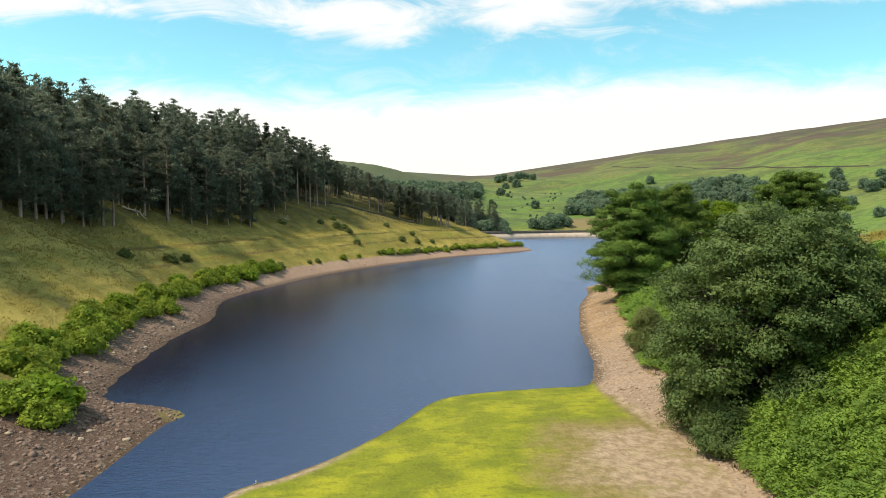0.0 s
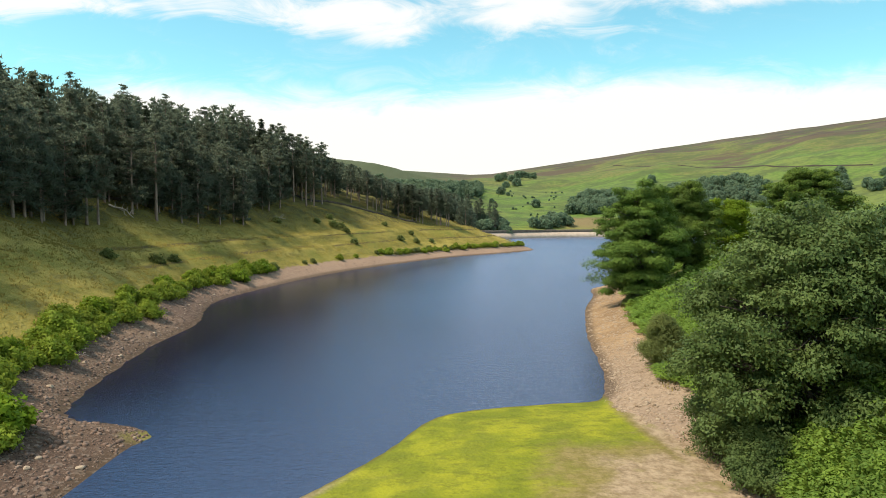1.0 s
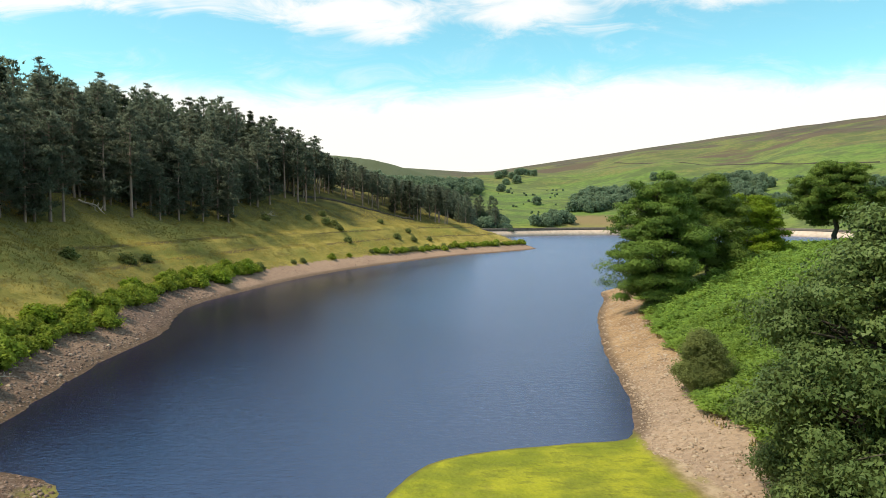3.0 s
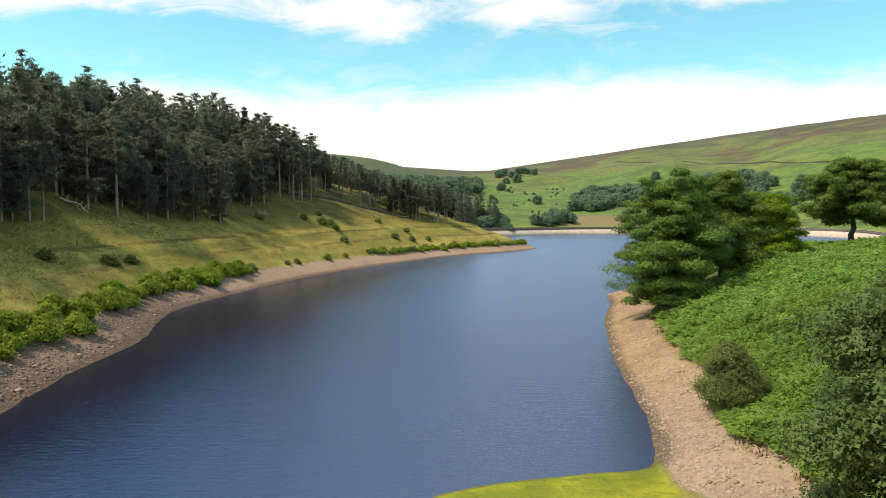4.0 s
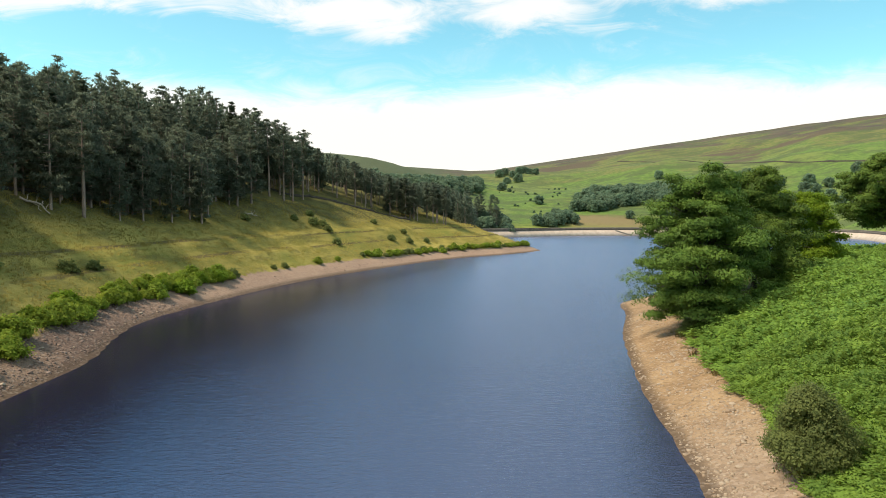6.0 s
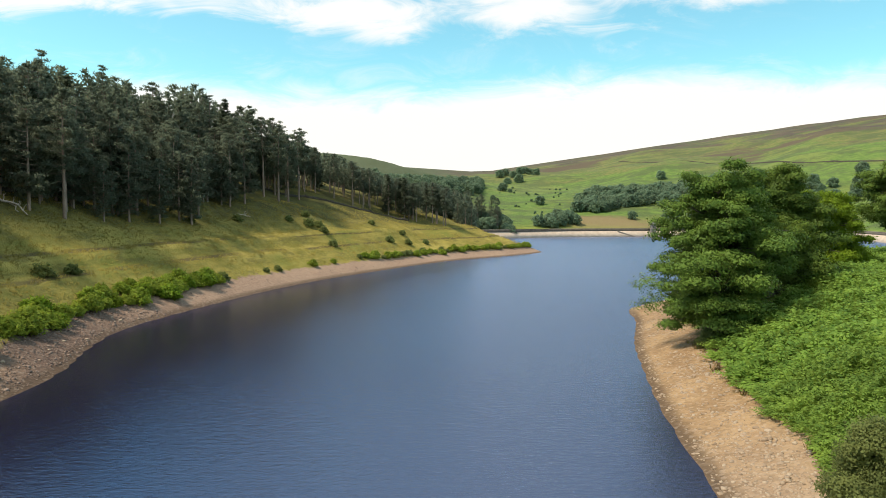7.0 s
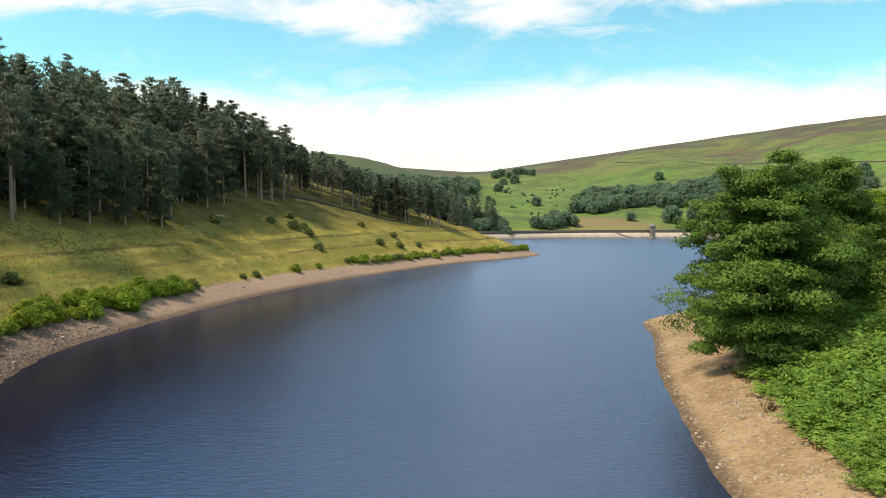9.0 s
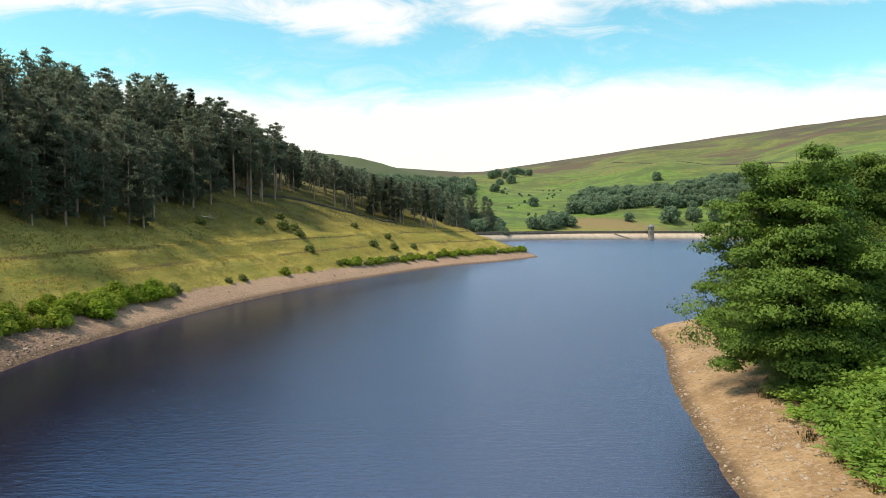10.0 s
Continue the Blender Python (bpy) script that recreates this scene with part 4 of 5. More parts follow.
def west_bushes():
    rng = np.random.default_rng(8)
    made = [shrub(rng, 2.0, 1.7, 26, 150, 0.19) for _ in range(4)]
    kinds = [(mesh("branchwork", *wood_mesh(w), BARK), mesh("foliage", c[0], [c[1]], leaf, False, c[2])) for (w, c), leaf in zip(made, (BUSH_LEAF, BUSH_LEAF, BRIGHT_LEAF, BUSH_LEAF))]
    dark = shrub(rng, 1.8, 1.5, 18, 100, 0.2)
    kinds.append((mesh("branchwork", *wood_mesh(dark[0]), BARK), mesh("foliage", dark[1][0], [dark[1][1]], DARK_BUSH_LEAF, False, dark[1][2])))

    def stand(kind, x, y, size, label, group):
        bush = thing("bush", (x, y, height(x, y) - 0.15), label, "bush", group, float(rng.uniform(0, 360)), size)
        tagged(part("branchwork", kinds[kind][0], bush), kind="stuff")
        part("foliage", kinds[kind][1], bush)

    shore = spline(WEST[2:] + BACK + EAST + FLAT)[:16 * 5]
    ahead = np.gradient(shore, axis=0)
    ahead /= np.linalg.norm(ahead, axis=1)[:, None]
    out = np.stack([-ahead[:, 1], ahead[:, 0]], 1)
    gap = np.concatenate([[0], np.cumsum(np.linalg.norm(np.diff(shore, axis=0), axis=1))])
    s = 0.0
    while s < gap[-1]:
        x, y, ox, oy = (np.interp(s, gap, a) for a in (shore[:, 0], shore[:, 1], out[:, 0], out[:, 1]))
        y_here = y
        if y_here < 152 and not 96 < y_here < 100:
            for row in range(2):
                off = 4.8 + row * 1.7 + rng.normal(0, 0.5)
                if row and rng.random() < 0.22:
                    continue
                stand(int(rng.integers(0, 4)), float(x + ox * off), float(y + oy * off), float(rng.uniform(0.65, 1.15)), "leafy light green bush above the stony shore", "west shore bushes")
            s += rng.uniform(2.0, 2.9)
        elif y_here < 200:
            if rng.random() < 0.35:
                stand(int(rng.choice([0, 4])), float(x + ox * 5.5), float(y + oy * 5.5), float(rng.uniform(0.5, 0.9)), "small round bush above the stony shore", "west shore bushes")
            s += rng.uniform(3.5, 7)
        else:
            off = 5.6 + rng.normal(0, 0.4)
            stand(int(rng.choice([0, 1, 4])), float(x + ox * off), float(y + oy * off), float(rng.uniform(0.55, 0.85)), "low green bush along the point's edge", "point bushes")
            s += rng.uniform(1.5, 2.6)
    for x, y, size in ((-26, 44.5, 1.25), (-27.5, 43, 1.0), (-25, 42.5, 0.9), (-28.5, 47, 0.8), (-33, 55, 0.9), (-36, 59, 0.7)):
        stand(int(rng.integers(0, 3)), x, y, size, "bright leafy bush beside the stony spit", "west shore bushes")
    for x, y, size in ((-51, 109, 0.9), (-49, 122, 1.0), (-48, 127, 0.8), (-33, 211, 1.1), (-31, 214, 1.0), (-35, 216, 0.9), (-29, 210, 0.9), (-37, 206, 0.8),
                       (-26, 206, 0.9), (-14, 232, 1.0), (-9, 238, 0.9), (-11, 243, 0.8), (-4, 246, 0.8), (-50, 175, 0.7), (-45, 190, 0.9), (-20, 240, 0.8)):
        stand(4, x, y, size, "dark scrubby gorse bush on the grassy slope", "slope bushes")


west_bushes()


# ---- ground cover ----
def scatter(rng, count, box, keep):
    """Places in plan within a box (x0, y0, x1, y1) that keep(x, y, inland, shore) accepts, with their heights."""
    x, y = rng.uniform(box[0], box[2], count), rng.uniform(box[1], box[3], count)
    inland, shore = away(x, y, BASIN), away(x, y, WATERLINE)
    ok = keep(x, y, inland, shore)
    x, y = x[ok], y[ok]
    return np.stack([x, y, lie(x, y)[0]], 1), inland[ok]


def stuff(name, data, label, category):
    return tagged(new(name, data), label, category, kind="stuff")


def fronds(rng, at, tall, count, long, pairs):
    """Ferns: arching fronds from each crown, every frond a midrib with tapering leaflets on both sides."""
    n = len(at)
    a = rng.uniform(0, 6.283, (n, 1)) + np.arange(count) * 6.283 / count + rng.normal(0, 0.4, (n, count))
    flat = np.stack([np.cos(a), np.sin(a), 0 * a], 2).reshape(-1, 3)
    side = np.stack([-flat[:, 1], flat[:, 0], 0 * flat[:, 0]], 1)
    root, high = np.repeat(at, count, 0), np.repeat(tall, count) * rng.uniform(0.75, 1.15, n * count)
    reach = long * rng.uniform(0.75, 1.25, n * count)
    tilt = rng.normal(0, 0.25, n * count)

    def rib(k):
        z = high * (0.45 + 0.62 * np.sin(min(1.0, k * 1.25) * math.pi * 0.5) - 0.22 * k ** 3)
        return root + flat * (reach * (0.12 + 0.88 * k))[:, None] + [[0, 0, 1]] * z[:, None]

    tris, soft = [], []
    for j in range(pairs):
        k0, k1 = j / pairs, (j + 0.82) / pairs
        p, q = rib(k0), rib(k1)
        wide = (reach * 0.40 * (1 - 0.85 * k0))[:, None]
        for hand in (1, -1):
            out = side * hand + [[0, 0, 1]] * (tilt * hand - 0.12)[:, None]
            tip = p * 0.35 + q * 0.65 + out * wide + flat * wide * 0.35
            tris.append(np.stack([p, q, tip] if hand > 0 else [q, p, tip], 1))
            normal = -np.cross(q - p, tip - p) * hand
            normal = normal / (np.linalg.norm(normal, axis=1)[:, None] + 1e-9)
            normal = normal * np.sign(normal[:, 2:3] + 1e-6) + [0, 0, 0.15] + flat * 0.35
            soft.append(np.repeat(normal / np.linalg.norm(normal, axis=1)[:, None], 3, 0))
    verts = np.stack(tris, 1).reshape(-1, 3)
    normals = np.stack([k.reshape(-1, 3, 3) for k in soft], 1).reshape(-1, 3)
    return verts, np.arange(len(verts)).reshape(-1, 3), normals


def ferns():
    rng = np.random.default_rng(21)
    east = lambda x, y, d, s: (d > np.interp(y, [36, 50, 62, 72], [0.8, 4.6, 4.4, 5.4]) + (0.3 * np.sin(y * 0.7) + 0.2 * np.sin(y * 1.9)) * np.interp(y, [36, 50], [0.25, 1])) & (x > 5) & (np.hypot(x - 27, (y - 106) * 0.8) > 5.0) & (np.abs((x - 29) * 0.68 - (y - 104) * 0.73) + 9 * ((x < 29) | (x > 53)) > 4.2)
    near, d1 = scatter(rng, 29000, (8, 14, 46, 82), lambda x, y, d, s: east(x, y, d, s) & (d < 25))
    far, d2 = scatter(rng, 18000, (18, 82, 80, 150), lambda x, y, d, s: east(x, y, d, s) & (d < 60) & ((x - 0.62 * y < -3) | (y < 92)))
    brink, d3 = scatter(rng, 6500, (8, 16, 34, 50), lambda x, y, d, s: east(x, y, d, s) & (d < 16))
    behind, d4 = scatter(rng, 3500, (8, -26, 46, 14), lambda x, y, d, s: east(x, y, d, s) & (d < 32))
    for at, d, count, long, pairs in ((near, d1, 3, 0.72, 5), (far, d2, 3, 0.98, 4), (brink, d3, 4, 0.68, 5), (behind, d4, 3, 1.2, 3)):
        mound = rng.uniform(0.85, 1.15, len(at)) * (0.20 + 0.75 * patchy(at[:, 0], at[:, 1], 2.6, 1) + 0.75 * patchy(at[:, 0], at[:, 1], 1.05, 2)) + 0.25 * patchy(at[:, 0], at[:, 1], 6.0, 3)
        tall = mound * np.clip(0.55 + (d - np.interp(at[:, 1], [36, 50], [-1.0, 5.5])) * 0.15, 0.55, 1.15)
        verts, tris, soft = fronds(rng, at, tall, count, long, pairs)
        stuff("bracken", mesh("bracken", verts, [tris], FERN_LEAF, False, soft), "dense bright green bracken covering the bank", "fern")


def tussocks():
    rng = np.random.default_rng(22)
    at, d = scatter(rng, 150000, (-75, 34, 36, 300), lambda x, y, d, s: (d > 5.0) & (d < 34) & (x < np.interp(y, [34, 140, 200, 300], [-20, -25, 0, 40])))
    lush = wave(at[:, 0], at[:, 1], (5.3, 0.3), (11, 0.3), (2.9, 0.2))
    at = at[lush + rng.uniform(-0.5, 0.6, len(at)) > 0]
    n, blades = len(at), 5
    a = rng.uniform(0, 6.283, (n, blades))
    tilt = rng.uniform(0.1, 0.6, (n, blades))
    long = rng.uniform(0.14, 0.32, (n, blades))[..., None]
    foot = at[:, None] + np.stack([np.cos(a), np.sin(a), 0 * a - 0.3], 2) * 0.13
    tip = foot + np.stack([np.cos(a) * tilt, np.sin(a) * tilt, 1 + 0 * a], 2) * long
    side = np.stack([np.abs(np.sin(a)), np.cos(a) * np.sign(np.sin(a)), 0 * a], 2) * 0.075
    verts = np.stack([foot - side, foot + side, tip], 2).reshape(-1, 3)
    stuff("grass", mesh("grass", verts, [np.arange(n * blades * 3).reshape(-1, 3)], GRASS_BLADE, False, np.tile([0.1, -0.25, 0.96], (n * blades * 3, 1))), "dry golden grass tussocks on the hillside", "grass")
    at, d = scatter(rng, 12000, (36, 86, 130, 190), lambda x, y, d, s: (d > 5) & (x - 0.62 * y > -5))
    n = len(at)
    a = rng.uniform(0, 6.283, (n, blades))
    foot = at[:, None] + np.stack([np.cos(a), np.sin(a), 0 * a - 0.3], 2) * 0.25
    tip = foot + np.stack([np.cos(a) * 0.4, np.sin(a) * 0.4, 1 + 0 * a], 2) * rng.uniform(0.3, 0.7, (n, blades))[..., None]
    side = np.stack([np.abs(np.sin(a)), np.cos(a) * np.sign(np.sin(a)), 0 * a], 2) * 0.14
    verts = np.stack([foot - side, foot + side, tip], 2).reshape(-1, 3)
    stuff("grass", mesh("grass", verts, [np.arange(n * blades * 3).reshape(-1, 3)], GRASS_BLADE, False, np.tile([0.1, -0.25, 0.96], (n * blades * 3, 1))), "pale dry grass on the headland", "grass")
    brow = lambda y: np.interp(y, [36, 50, 62, 72], [0.8, 4.6, 4.4, 5.4])
    at, d = scatter(rng, 26000, (10, 30, 40, 104), lambda x, y, d, s: (np.abs(d - brow(y) + 0.1 + 0.3 * np.sin(y * 0.5)) < 0.35) & (np.sin(y * 0.9) + np.sin(y * 0.37 + 1) > 0.1))
    n = len(at)
    a = rng.uniform(0, 6.283, (n, blades))
    foot = at[:, None] + np.stack([np.cos(a), np.sin(a), 0 * a - 0.2], 2) * 0.12
    tip = foot + np.stack([np.cos(a) * 0.6, np.sin(a) * 0.6, 1 + 0 * a], 2) * rng.uniform(0.2, 0.5, (n, blades))[..., None]
    side = np.stack([-np.sin(a), np.cos(a), 0 * a], 2) * 0.03
    verts = np.stack([foot - side, foot + side, tip], 2).reshape(-1, 3)
    stuff("grass", mesh("grass", verts, [np.arange(n * blades * 3).reshape(-1, 3)], GRASS_BLADE, False, np.tile([-0.3, -0.2, 0.93], (n * blades * 3, 1))), "withered tan grass fringing the ferns", "grass")


def pebbles(rng, at, size):
    """Angular stones, flattened, half sunk."""
    n = len(at)
    cube = np.array([(x, y, z) for z in (-1, 1) for y in (-1, 1) for x in (-1, 1)], float)
    shape = cube[None] * rng.uniform(0.45, 1.0, (n, 8, 3)) * rng.uniform(0.7, 1.3, (n, 1, 3)) * [1, 1, 0.6]
    shape[:, 4:, :2] *= rng.uniform(0.45, 0.9, (n, 1, 1))
    a = rng.uniform(0, 6.283, n)
    x = shape[..., 0] * np.cos(a)[:, None] - shape[..., 1] * np.sin(a)[:, None]
    y = shape[..., 0] * np.sin(a)[:, None] + shape[..., 1] * np.cos(a)[:, None]
    verts = np.stack([x, y, shape[..., 2]], 2) * size[:, None, None] + at[:, None]
    quads = np.array([(0, 2, 3, 1), (4, 5, 7, 6), (0, 1, 5, 4), (2, 6, 7, 3), (0, 4, 6, 2), (1, 3, 7, 5)])
    return verts.reshape(-1, 3), (np.arange(n)[:, None, None] * 8 + quads).reshape(-1, 4)


def stones():
    rng = np.random.default_rng(23)
    west = lambda x, y, d, s: (s > 0.1) & (d < 5.4 + 0.8 * np.sin(y * 0.9)) & (x < np.interp(y, [20, 60, 140, 200, 300], [-15, -15, -15, 0, 40]))
    at, _ = scatter(rng, 90000, (-50, 24, -10, 130), west)
    more, _ = scatter(rng, 12000, (-48, 130, 40, 292), west)
    at = np.concatenate([at, more])
    verts, quads = pebbles(rng, at, 0.042 + 0.19 * rng.random(len(at)) ** 7)
    # stones at the near end take the darker stone colour
    darker = at[:, 1] + 50 * rng.random(len(at)) < 108
    cells = np.repeat(darker, 6)
    stuff("shore_stones", mesh("shore_stones", verts, [quads[cells]], DARK_STONE), "dark brown stones on the spit and near west shore", "stone")
    stuff("shore_stones", mesh("shore_stones", verts, [quads[~cells]], STONE), "pinkish grey broken stones along the drawn-down shore", "stone")
    at, _ = scatter(rng, 60000, (8, 28, 42, 145), lambda x, y, d, s: (s > 0.1) & (d > -0.5) & (d < 6.4) & (x > 6))
    keep = wave(at[:, 0], at[:, 1], (7, 0.4), (3.1, 0.3), (17, 0.3)) + rng.uniform(-0.55, 0.5, len(at)) + np.interp(at[:, 1], [40, 70, 90], [0.4, 0.3, -0.1]) > 0
    at = at[keep]
    verts, quads = pebbles(rng, at, 0.045 + 0.14 * rng.random(len(at)) ** 4 + 0.01)
    stuff("beach_stones", mesh("beach_stones", verts, [quads], SAND_STONE), "sandy brown pebbles on the gravel beach", "stone")
    # single rocks that stand out
    shared = []
    for i in range(6):
        bm = bmesh.new()
        bmesh.ops.create_icosphere(bm, subdivisions=2, radius=1)
        for v in bm.verts:
            k = 1 + 0.28 * noise.noise(v.co * 1.3 + Vector((i * 7.1, 0, 0))) + 0.12 * noise.noise(v.co * 3.1 + Vector((0, i * 3.3, 0)))
            v.co = Vector((v.co.x * k, v.co.y * k * 0.8, v.co.z * k * 0.55))
        data = bpy.data.meshes.new("rock")
        bm.to_mesh(data)
        bm.free()
        data.materials.append(STONE if i % 2 else SAND_STONE)
        shared.append(data)
    at, d = scatter(rng, 2600, (-50, 30, -12, 130), lambda x, y, d, s: west(x, y, d, s) & (s > 0.4))
    for i, p in enumerate(at[:90]):
        ob = new("rock", shared[i % 6])
        ob.matrix_world = pose(p[0], p[1], p[2] + 0.03, 0, 0, i * 77 % 360) @ Matrix.Scale(0.13 + 0.17 * float(rng.random()) ** 2, 4)
        tagged(ob, "weathered angular rock lying on the stony shore", "rock", "shore rocks")
    at, d = scatter(rng, 1500, (8, 30, 40, 140), lambda x, y, d, s: (s > 0.3) & (d > 0) & (d < 6) & (x > 8))
    for i, p in enumerate(at[:50]):
        ob = new("rock", shared[(i * 2) % 6])
        ob.matrix_world = pose(p[0], p[1], p[2] + 0.02, 0, 0, i * 53 % 360) @ Matrix.Scale(0.09 + 0.16 * float(rng.random()) ** 2, 4)
        tagged(ob, "pale sandy rock lying on the gravel beach", "rock", "beach rocks")


ferns()
tussocks()
stones()


# ---- dead wood ----
def dead_tree(at, length, turn, label, limbs, name="fallen_tree", radius=0.16):
    rng = np.random.default_rng(int(abs(at[0] * 10)))
    x, y = at
    log = thing(name, (x, y, height(x, y)), label, "dead wood")
    a = radians(turn)
    along = np.array([math.cos(a), math.sin(a), 0])
    end = along * length
    end[2] = height(x + end[0], y + end[1]) - height(x, y) + min(0.35, 0.1 * length)
    line = bent(rng, (0, 0, radius * 0.6), end, 0.05 * length, 0.03, 7)
    part("trunk", mesh("trunk", *wood_mesh(tube(line, np.linspace(radius, radius * 0.4, 7), 7)), DEAD_WOOD, True), log)
    for i in range(limbs):
        k = 0.35 + 0.6 * (i + 0.5) / limbs
        foot = line[int(k * 6)]
        tip = foot + along * rng.uniform(0.1, 0.4) * length * 0.5 + np.array([rng.normal(0, 0.5), rng.normal(0, 0.5), rng.uniform(0.5, 1.3)]) * min(1.0, length / 4)
        part("branch", mesh("branch", *wood_mesh(tube(bent(rng, foot, tip, 0.1, 0.1, 5), np.linspace(radius * 0.4, 0.02, 5), 5)), DEAD_WOOD, True), log)


dead_tree((-64.0, 136.5), 5.0, -8, "pale bleached fallen trunk at the wood's edge", 4, radius=0.2)
dead_tree((-63.0, 137.2), 3.2, -30, "pale broken trunk leaning on the slope", 2, radius=0.14)
dead_tree((-46.6, 193.5), 4.4, 50, "grey fallen branch with forked limbs on grass", 4, radius=0.12)
dead_tree((-33.6, 66.4), 1.8, 60, "bleached driftwood branch on the stony shore", 2, "driftwood", 0.06)
dead_tree((-10.2, 36.0), 0.35, 60, "bare stick standing at the water's edge", 2, "driftwood", 0.035)


# ---- the dam and its valve tower ----
def sweep(line, section):
    """A section (offset, height) drawn along a line in plan, offset to its left."""
    ahead = np.gradient(line, axis=0)
    ahead /= np.linalg.norm(ahead, axis=1)[:, None]
    left = np.stack([-ahead[:, 1], ahead[:, 0]], 1)
    rows = [np.column_stack([line + left * o, np.full(len(line), z)]) for o, z in section]
    n, m = len(line), len(section)
    i = np.array([(r * n + c, r * n + c + 1, ((r + 1) % m) * n + c + 1, ((r + 1) % m) * n + c) for r in range(m) for c in range(n - 1)])
    return np.concatenate(rows), [i]


def dam():
    line = WATERLINE[21 * 5 + 3:29 * 5 + 4]
    base = tagged(new("dam"), "long curved dam with pale stone facing and dark parapet", "dam", kind="structure")
    part("facing", mesh("facing", *sweep(line, [(-1.6, -1.2), (2.9, 3.3), (3.4, 3.3), (3.4, -1.2)]), DAM_FACE), base)
    part("parapet", mesh("parapet", *sweep(line, [(3.0, 2.9), (3.0, 4.75), (3.55, 4.75), (3.55, 2.9)]), DAM_WALL), base)
    part("coping", mesh("coping", *sweep(line, [(2.9, 4.76), (2.9, 4.95), (3.65, 4.95), (3.65, 4.76)]), TOWER_STONE), base)
    part("crest_road", mesh("crest_road", *sweep(line, [(3.57, 2.0), (3.57, 3.75), (17.0, 3.75), (17.0, 2.0)]), DAM_WALL), base)
    # the flight of steps let into the facing
    at = line[15]
    ahead = line[16] - at
    ahead /= np.linalg.norm(ahead)
    left = np.array([-ahead[1], ahead[0]])
    for i in range(14):
        k = i / 13
        foot = at + ahead * (k * 9.0) + left * (2.5 - 3.0 * k)
        bm = bmesh.new()
        bmesh.ops.create_cube(bm, size=1)
        bmesh.ops.bevel(bm, geom=list(bm.edges), offset=0.03, segments=1, affect="EDGES")
        step = part_bm("step", bm, TOWER_STONE, base)
        step.matrix_world = pose(foot[0], foot[1], 3.1 - 3.0 * k, 0, 0, math.degrees(math.atan2(ahead[1], ahead[0]))) @ Matrix.Diagonal((0.75, 0.9, 0.5, 1))


def lathe(section, sides, turn=0.0):
    """A turned or many-sided solid from (radius, height) pairs."""
    a = np.linspace(0, 2 * np.pi, sides, endpoint=False) + turn
    verts = np.concatenate([np.stack([np.cos(a) * r, np.sin(a) * r, 0 * a + z], 1) for r, z in section])
    quads = [(i * sides + j, i * sides + (j + 1) % sides, (i + 1) * sides + (j + 1) % sides, (i + 1) * sides + j) for i in range(len(section) - 1) for j in range(sides)]
    return verts, [np.array(quads)]


def valve_tower():
    x, y = 129.0, 451.0
    tower = thing("valve_tower", (x, y, 0), "round stone valve tower with slate roof in the water", "tower")
    part("shaft", mesh("shaft", *lathe([(1.9, -4), (1.75, 0), (1.6, 4.6), (1.75, 4.7), (1.75, 5.0)], 16), TOWER_STONE), tower)
    part("valve_house", mesh("valve_house", *lathe([(1.7, 4.9), (1.7, 7.2), (1.95, 7.3), (1.95, 7.6), (0.01, 7.6)], 16), TOWER_STONE), tower)
    part("roof", mesh("roof", *lathe([(2.05, 7.62), (1.5, 8.15), (0.7, 8.75), (0.12, 9.0), (0.01, 9.0)], 16), SLATE), tower)
    part("finial", mesh("finial", *lathe([(0.06, 8.95), (0.12, 9.15), (0.06, 9.4), (0.01, 9.75)], 8), DARK_METAL), tower)
    for i in range(6):
        a = i * math.pi / 3 + 0.3
        bm = bmesh.new()
        bmesh.ops.create_cube(bm, size=1)
        slot = part_bm("window", bm, DARK_METAL, tower, "dark narrow window slot")
        slot.matrix_parent_inverse = Matrix.Identity(4)
        slot.matrix_basis = pose(1.69 * math.cos(a), 1.69 * math.sin(a), 6.1, 0, 0, math.degrees(a)) @ Matrix.Diagonal((0.1, 0.5, 1.1, 1))
    bridge = thing("footbridge", (x, y, 0), "narrow iron footbridge from dam crest to tower", "footbridge")
    bm = bmesh.new()
    bmesh.ops.create_cube(bm, size=1, matrix=pose(0.2, 5.2, 4.55) @ Matrix.Diagonal((1.3, 7.4, 0.25, 1)))
    part_bm("deck", bm, DARK_METAL, bridge)
    for side in (-0.6, 0.6):
        bm = bmesh.new()
        bmesh.ops.create_cube(bm, size=1, matrix=pose(0.2 + side, 5.2, 5.65) @ Matrix.Diagonal((0.07, 7.4, 0.07, 1)))
        part_bm("handrail", bm, DARK_METAL, bridge)
        for k in range(6):
            bm = bmesh.new()
            bmesh.ops.create_cube(bm, size=1, matrix=pose(0.2 + side, 1.8 + k * 1.36, 5.15) @ Matrix.Diagonal((0.06, 0.06, 1.0, 1)))
            part_bm("post", bm, DARK_METAL, bridge)


dam()
valve_tower()


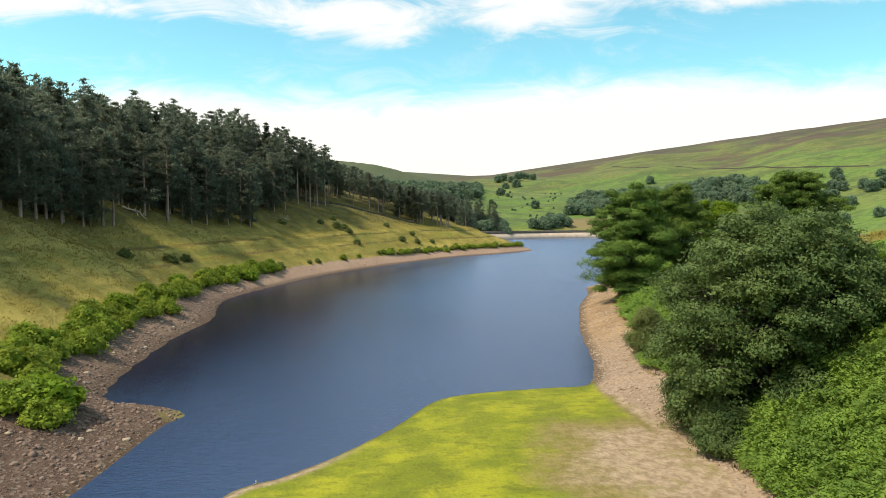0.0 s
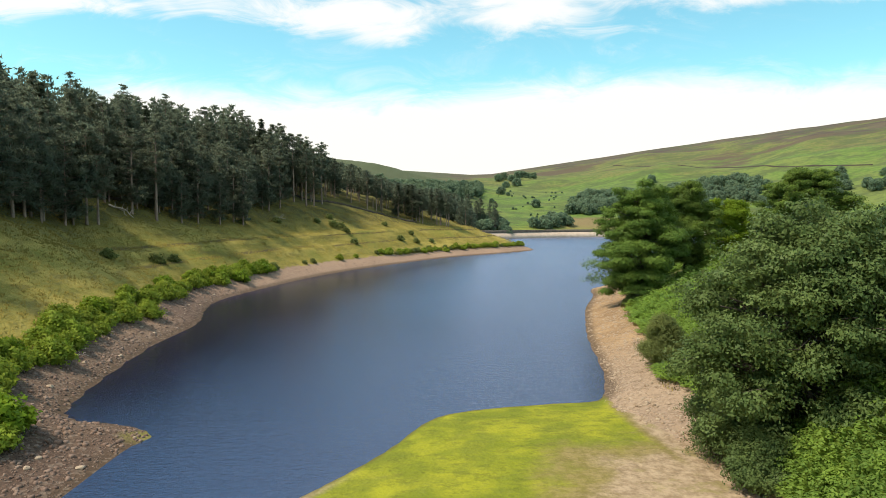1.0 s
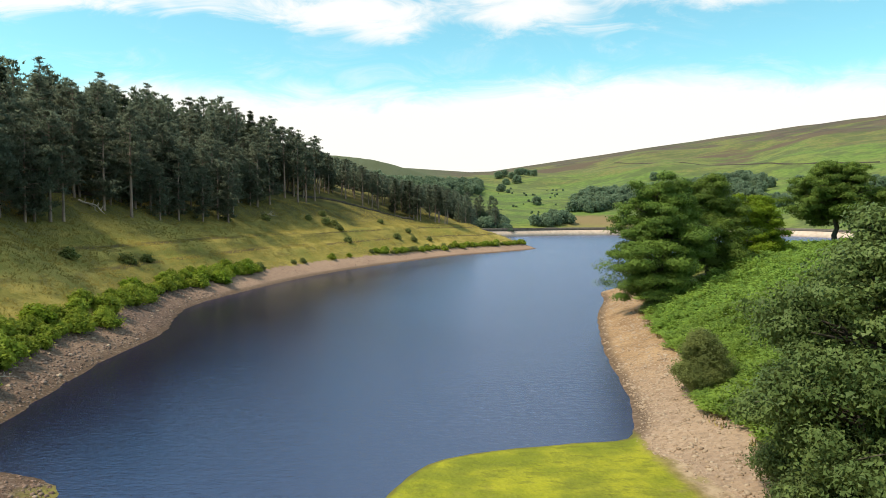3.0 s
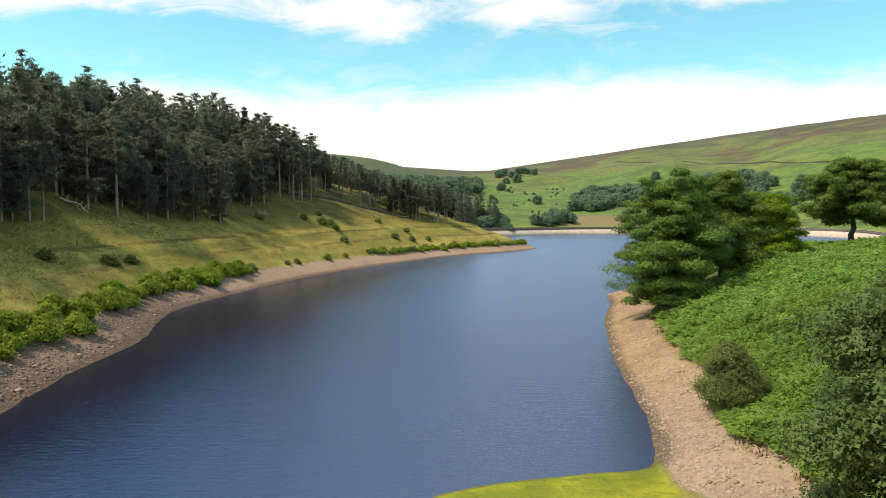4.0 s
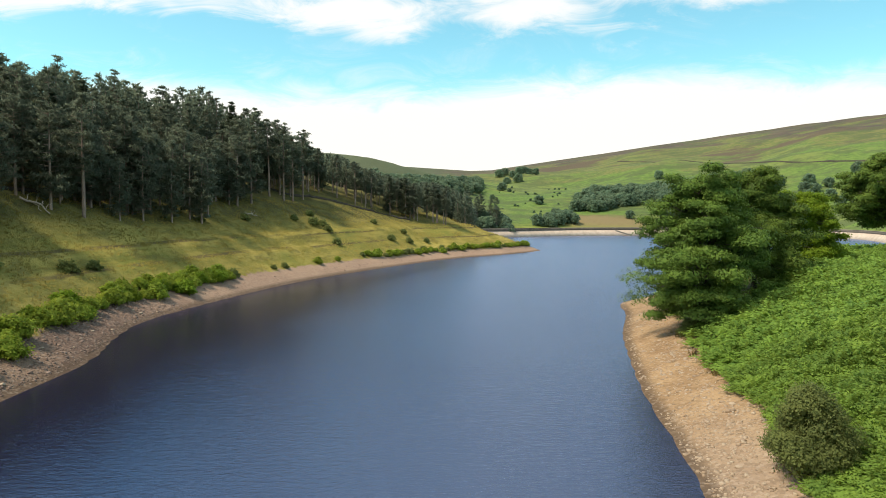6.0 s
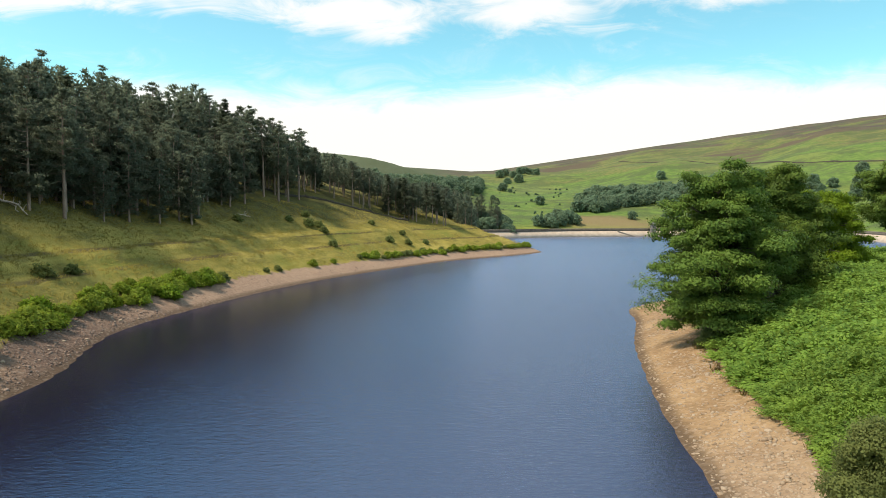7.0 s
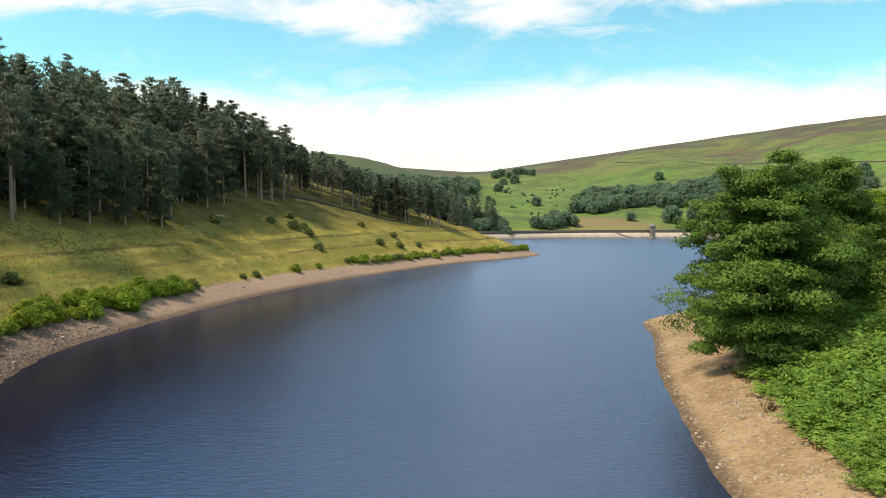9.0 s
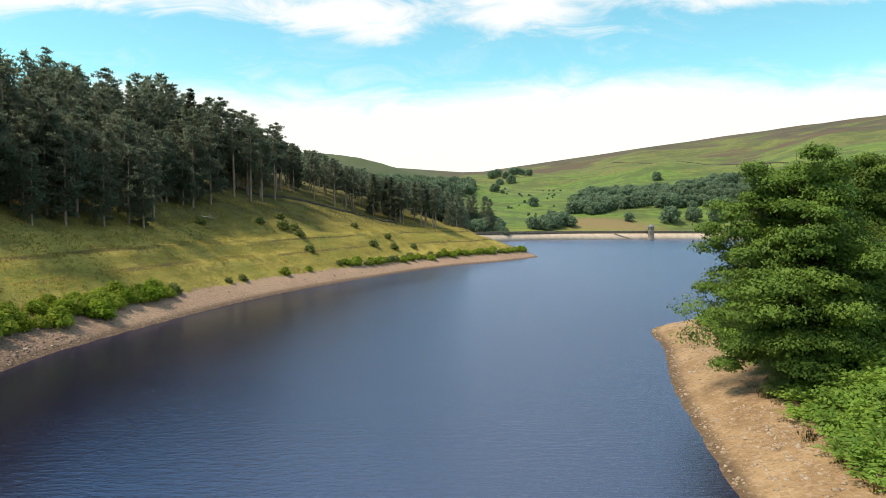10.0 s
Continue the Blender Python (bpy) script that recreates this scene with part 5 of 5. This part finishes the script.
def boundary_wall():
    """The old dry-stone wall at the edge of the pine wood."""
    rng = np.random.default_rng(41)
    plan = np.array([(-70, 40), (-70, 105), (-67, 140), (-63.5, 168), (-59.5, 181), (-58, 205), (-55.5, 216), (-50, 229), (-41, 242), (-31, 249), (-20, 258), (-10, 264)], float)
    k = np.linspace(0, len(plan) - 1, 170)
    line = np.stack([np.interp(k, range(len(plan)), plan[:, 0]), np.interp(k, range(len(plan)), plan[:, 1])], 1) + rng.normal(0, 0.12, (170, 2))
    z = lie(line[:, 0], line[:, 1])[0]
    verts, faces = sweep(line, [(-0.35, -0.4), (-0.25, 0.42), (0.25, 0.42), (0.35, -0.4)])
    verts[:, 2] += np.tile(z, 4) + np.where(verts[:, 2] > 0, rng.normal(0, 0.16, len(verts)), 0)
    tagged(new("boundary_wall", mesh("boundary_wall", verts, faces, WALLING)), "dark tumbled dry-stone wall under the pines", "wall", kind="structure")


boundary_wall()


# ---- the far hillside ----
def far_tree(rng, many, size):
    """A round-headed tree for the far hillside, 10 m high."""
    wood, sprays = [tube(bent(rng, (0, 0, -0.6), (0, 0, 6), 0, 0.03, 4), np.linspace(0.3, 0.15, 4), 6)], []
    for i in range(24):
        k, a = (i + 0.5) / 24, i * 2.39996 + rng.normal(0, 0.3)
        z = 1.0 + 7.2 * k
        r = 4.6 * math.sqrt(max(0.04, 1 - ((z - 3.6) / 5.2) ** 2)) * rng.uniform(0.5, 1.0)
        c = np.array([math.cos(a) * r, math.sin(a) * r, z])
        if i % 4 == 0:
            wood.append(tube(bent(rng, (0, 0, min(5.5, z * 0.7)), c, 0.1, 0.06, 3), np.linspace(0.12, 0.03, 3), 4))
        spots, out = shell(rng, c, np.array([1.9, 1.9, 1.5]) * rng.uniform(0.8, 1.2), many, 0.3, -0.5, 0.08)
        sprays.append(small_leaves(rng, spots, out, size))
    return joined(wood), joined(sprays)


def far_woods():
    rng = np.random.default_rng(31)
    kinds = [(mesh("trunk", *wood_mesh(w), BARK), mesh("crown", c[0], [c[1]], HAZED_FAR_LEAF, False, c[2])) for w, c in [far_tree(rng, 90, 0.60) for _ in range(5)]]
    made = [far_tree(rng, 28, 1.0) for _ in range(5)]

    def stand(x, y, size, label="rounded dark green tree on the far hillside", group="hillside wood", name="hillside_tree"):
        k = int(rng.integers(0, 5))
        tree = thing(name, (x, y, height(x, y) - 0.2), label, "tree", group, float(rng.uniform(0, 360)), size)
        part("trunk", kinds[k][0], tree)
        part("crown", kinds[k][1], tree)

    hidden = []

    def recede(x, y, size):
        (w, c), m = made[int(rng.integers(0, 5))], np.array(pose(x, y, height(x, y) - 0.2, 0, 0, float(rng.uniform(0, 360))) @ Matrix.Scale(size, 4))
        hidden.append(((w[0] @ m[:3, :3].T + m[:3, 3], w[1]), (c[0] @ m[:3, :3].T + m[:3, 3], c[1], c[2] @ m[:3, :3].T / size)))

    # the wood above the dam: its lower and upper edges in plan
    lower = np.array([(92, 505), (110, 512), (122, 522), (148, 528), (176, 525), (205, 518), (250, 506)], float)
    upper = np.array([(104, 560), (130, 600), (156, 588), (185, 580), (215, 602), (250, 622), (280, 618)], float)
    across = np.linspace(0, 1, 7)
    for i in range(290):
        u, k = rng.random() ** 0.9, rng.random()
        at = [np.interp(u, across, lower[:, c]) * (1 - k) + np.interp(u, across, upper[:, c]) * k for c in (0, 1)]
        size = rng.uniform(0.62, 1.0)
        if i < 170:
            stand(float(at[0]), float(at[1]), float(size))
        else:
            recede(float(at[0]), float(at[1]), float(size * 0.95))
    for cx, cy, rx, ry, count, size in ((64, 462, 0.1, 0.1, 1, 0.7), (66, 468, 12, 10, 9, 0.75), (84, 484, 9, 14, 11, 0.75), (320, 530, 24, 40, 9, 0.9), (282, 520, 22, 36, 10, 0.85)):
        for _ in range(count):
            a, r = rng.uniform(0, 6.283), math.sqrt(rng.random())
            stand(float(cx + rx * r * math.cos(a)), float(cy + ry * r * math.sin(a)), float(size * rng.uniform(0.7, 1.15)))
    # the wood that climbs the far slope behind the point
    for _ in range(230):
        side, k = rng.uniform(-0.085, 0.058), rng.random()
        y = np.interp(side, [-0.085, -0.06, -0.03, 0.0, 0.03, 0.058], [465, 472, 490, 515, 550, 585]) * (1 - k) + k * np.interp(side, [-0.085, -0.06, -0.03, 0.0, 0.03, 0.058], [490, 500, 532, 568, 628, 690])
        recede(float(side * (y - 40)), float(y), float(rng.uniform(0.55, 0.85)))
    for _ in range(90):
        side, y = rng.uniform(-0.10, 0.035), rng.uniform(426, 500)
        recede(float(side * (y - 40)), float(y), float(rng.uniform(0.6, 0.9)))
    wood = tagged(thing("hillside_wood", (0, 0, 0), "", ""), "dense green broadleaved wood climbing the far slope", "wood", kind="stuff")
    tagged(part("trunks", mesh("trunks", *wood_mesh(joined([h[0] for h in hidden])), BARK, True), wood), kind="stuff")
    crowns = joined([h[1] for h in hidden])
    tagged(part("crowns", mesh("crowns", crowns[0], [crowns[1]], HAZED_FAR_LEAF, False, crowns[2]), wood), kind="stuff")
    for x, y, size in ((197, 652, 0.85), (74, 550, 0.75), (54, 642, 0.85), (155, 494, 1.25), (172, 500, 1.0), (187, 498, 1.05), (128, 494, 0.62), (62, 776, 0.9), (70, 784, 0.85), (76, 768, 0.75),
                       (84, 776, 0.95), (91, 790, 0.9), (98, 806, 0.85), (101, 770, 0.8), (67, 733, 0.8), (79, 738, 1.0), (60, 634, 0.4), (40, 566, 0.45), (285, 478, 0.8), (262, 445, 0.6), (275, 430, 0.7),
                       (249, 508, 0.9), (280, 552, 0.95), (272, 509, 0.8), (302, 532, 0.8), (267, 487, 0.7), (318, 548, 0.6), (325, 505, 0.7)):
        stand(x, y, size, "lone round tree on the open pasture", "pasture trees", "field_tree")
    for _ in range(34):
        x, y = rng.uniform(45, 118), rng.uniform(500, 680)
        stand(float(x), float(y), float(rng.uniform(0.1, 0.24)), "small scrub bush on the open pasture", "pasture scrub", "scrub_bush")
    for _ in range(34):
        y = rng.uniform(426, 450)
        x = rng.uniform(0.03, 0.108) * (y - 40)
        stand(float(x), float(y), float(rng.uniform(0.6, 1.0) * np.interp(x, [35, 42], [1.0, 0.7])), "young tree at the end of the dam", "dam end trees", "young_tree")


def field_wall():
    """The long dry-stone wall across the moor."""
    along = np.linspace(0, 1, 60)
    xs = np.interp(along, [0, 0.17, 0.4, 0.55, 0.7, 0.85, 1], [205, 230, 262, 285, 306, 330, 356])
    ys = np.interp(along, [0, 0.17, 0.4, 0.55, 0.7, 0.85, 1], [832, 772, 722, 690, 640, 600, 576]) + 3 * np.sin(along * 17)
    z = lie(xs, ys)[0]
    verts = np.concatenate([np.stack([xs, ys + o, z + h], 1) for o, h in ((-0.5, -0.5), (-0.35, 1.0), (0.35, 1.0), (0.5, -0.5))])
    i = np.array([(r * 60 + c, r * 60 + c + 1, (r + 1) * 60 + c + 1, (r + 1) * 60 + c) for r in range(3) for c in range(59)])
    tagged(new("field_wall", mesh("field_wall", verts, [i], WALLING)), "long dark dry-stone wall across the moor", "wall", kind="structure")


far_woods()
field_wall()
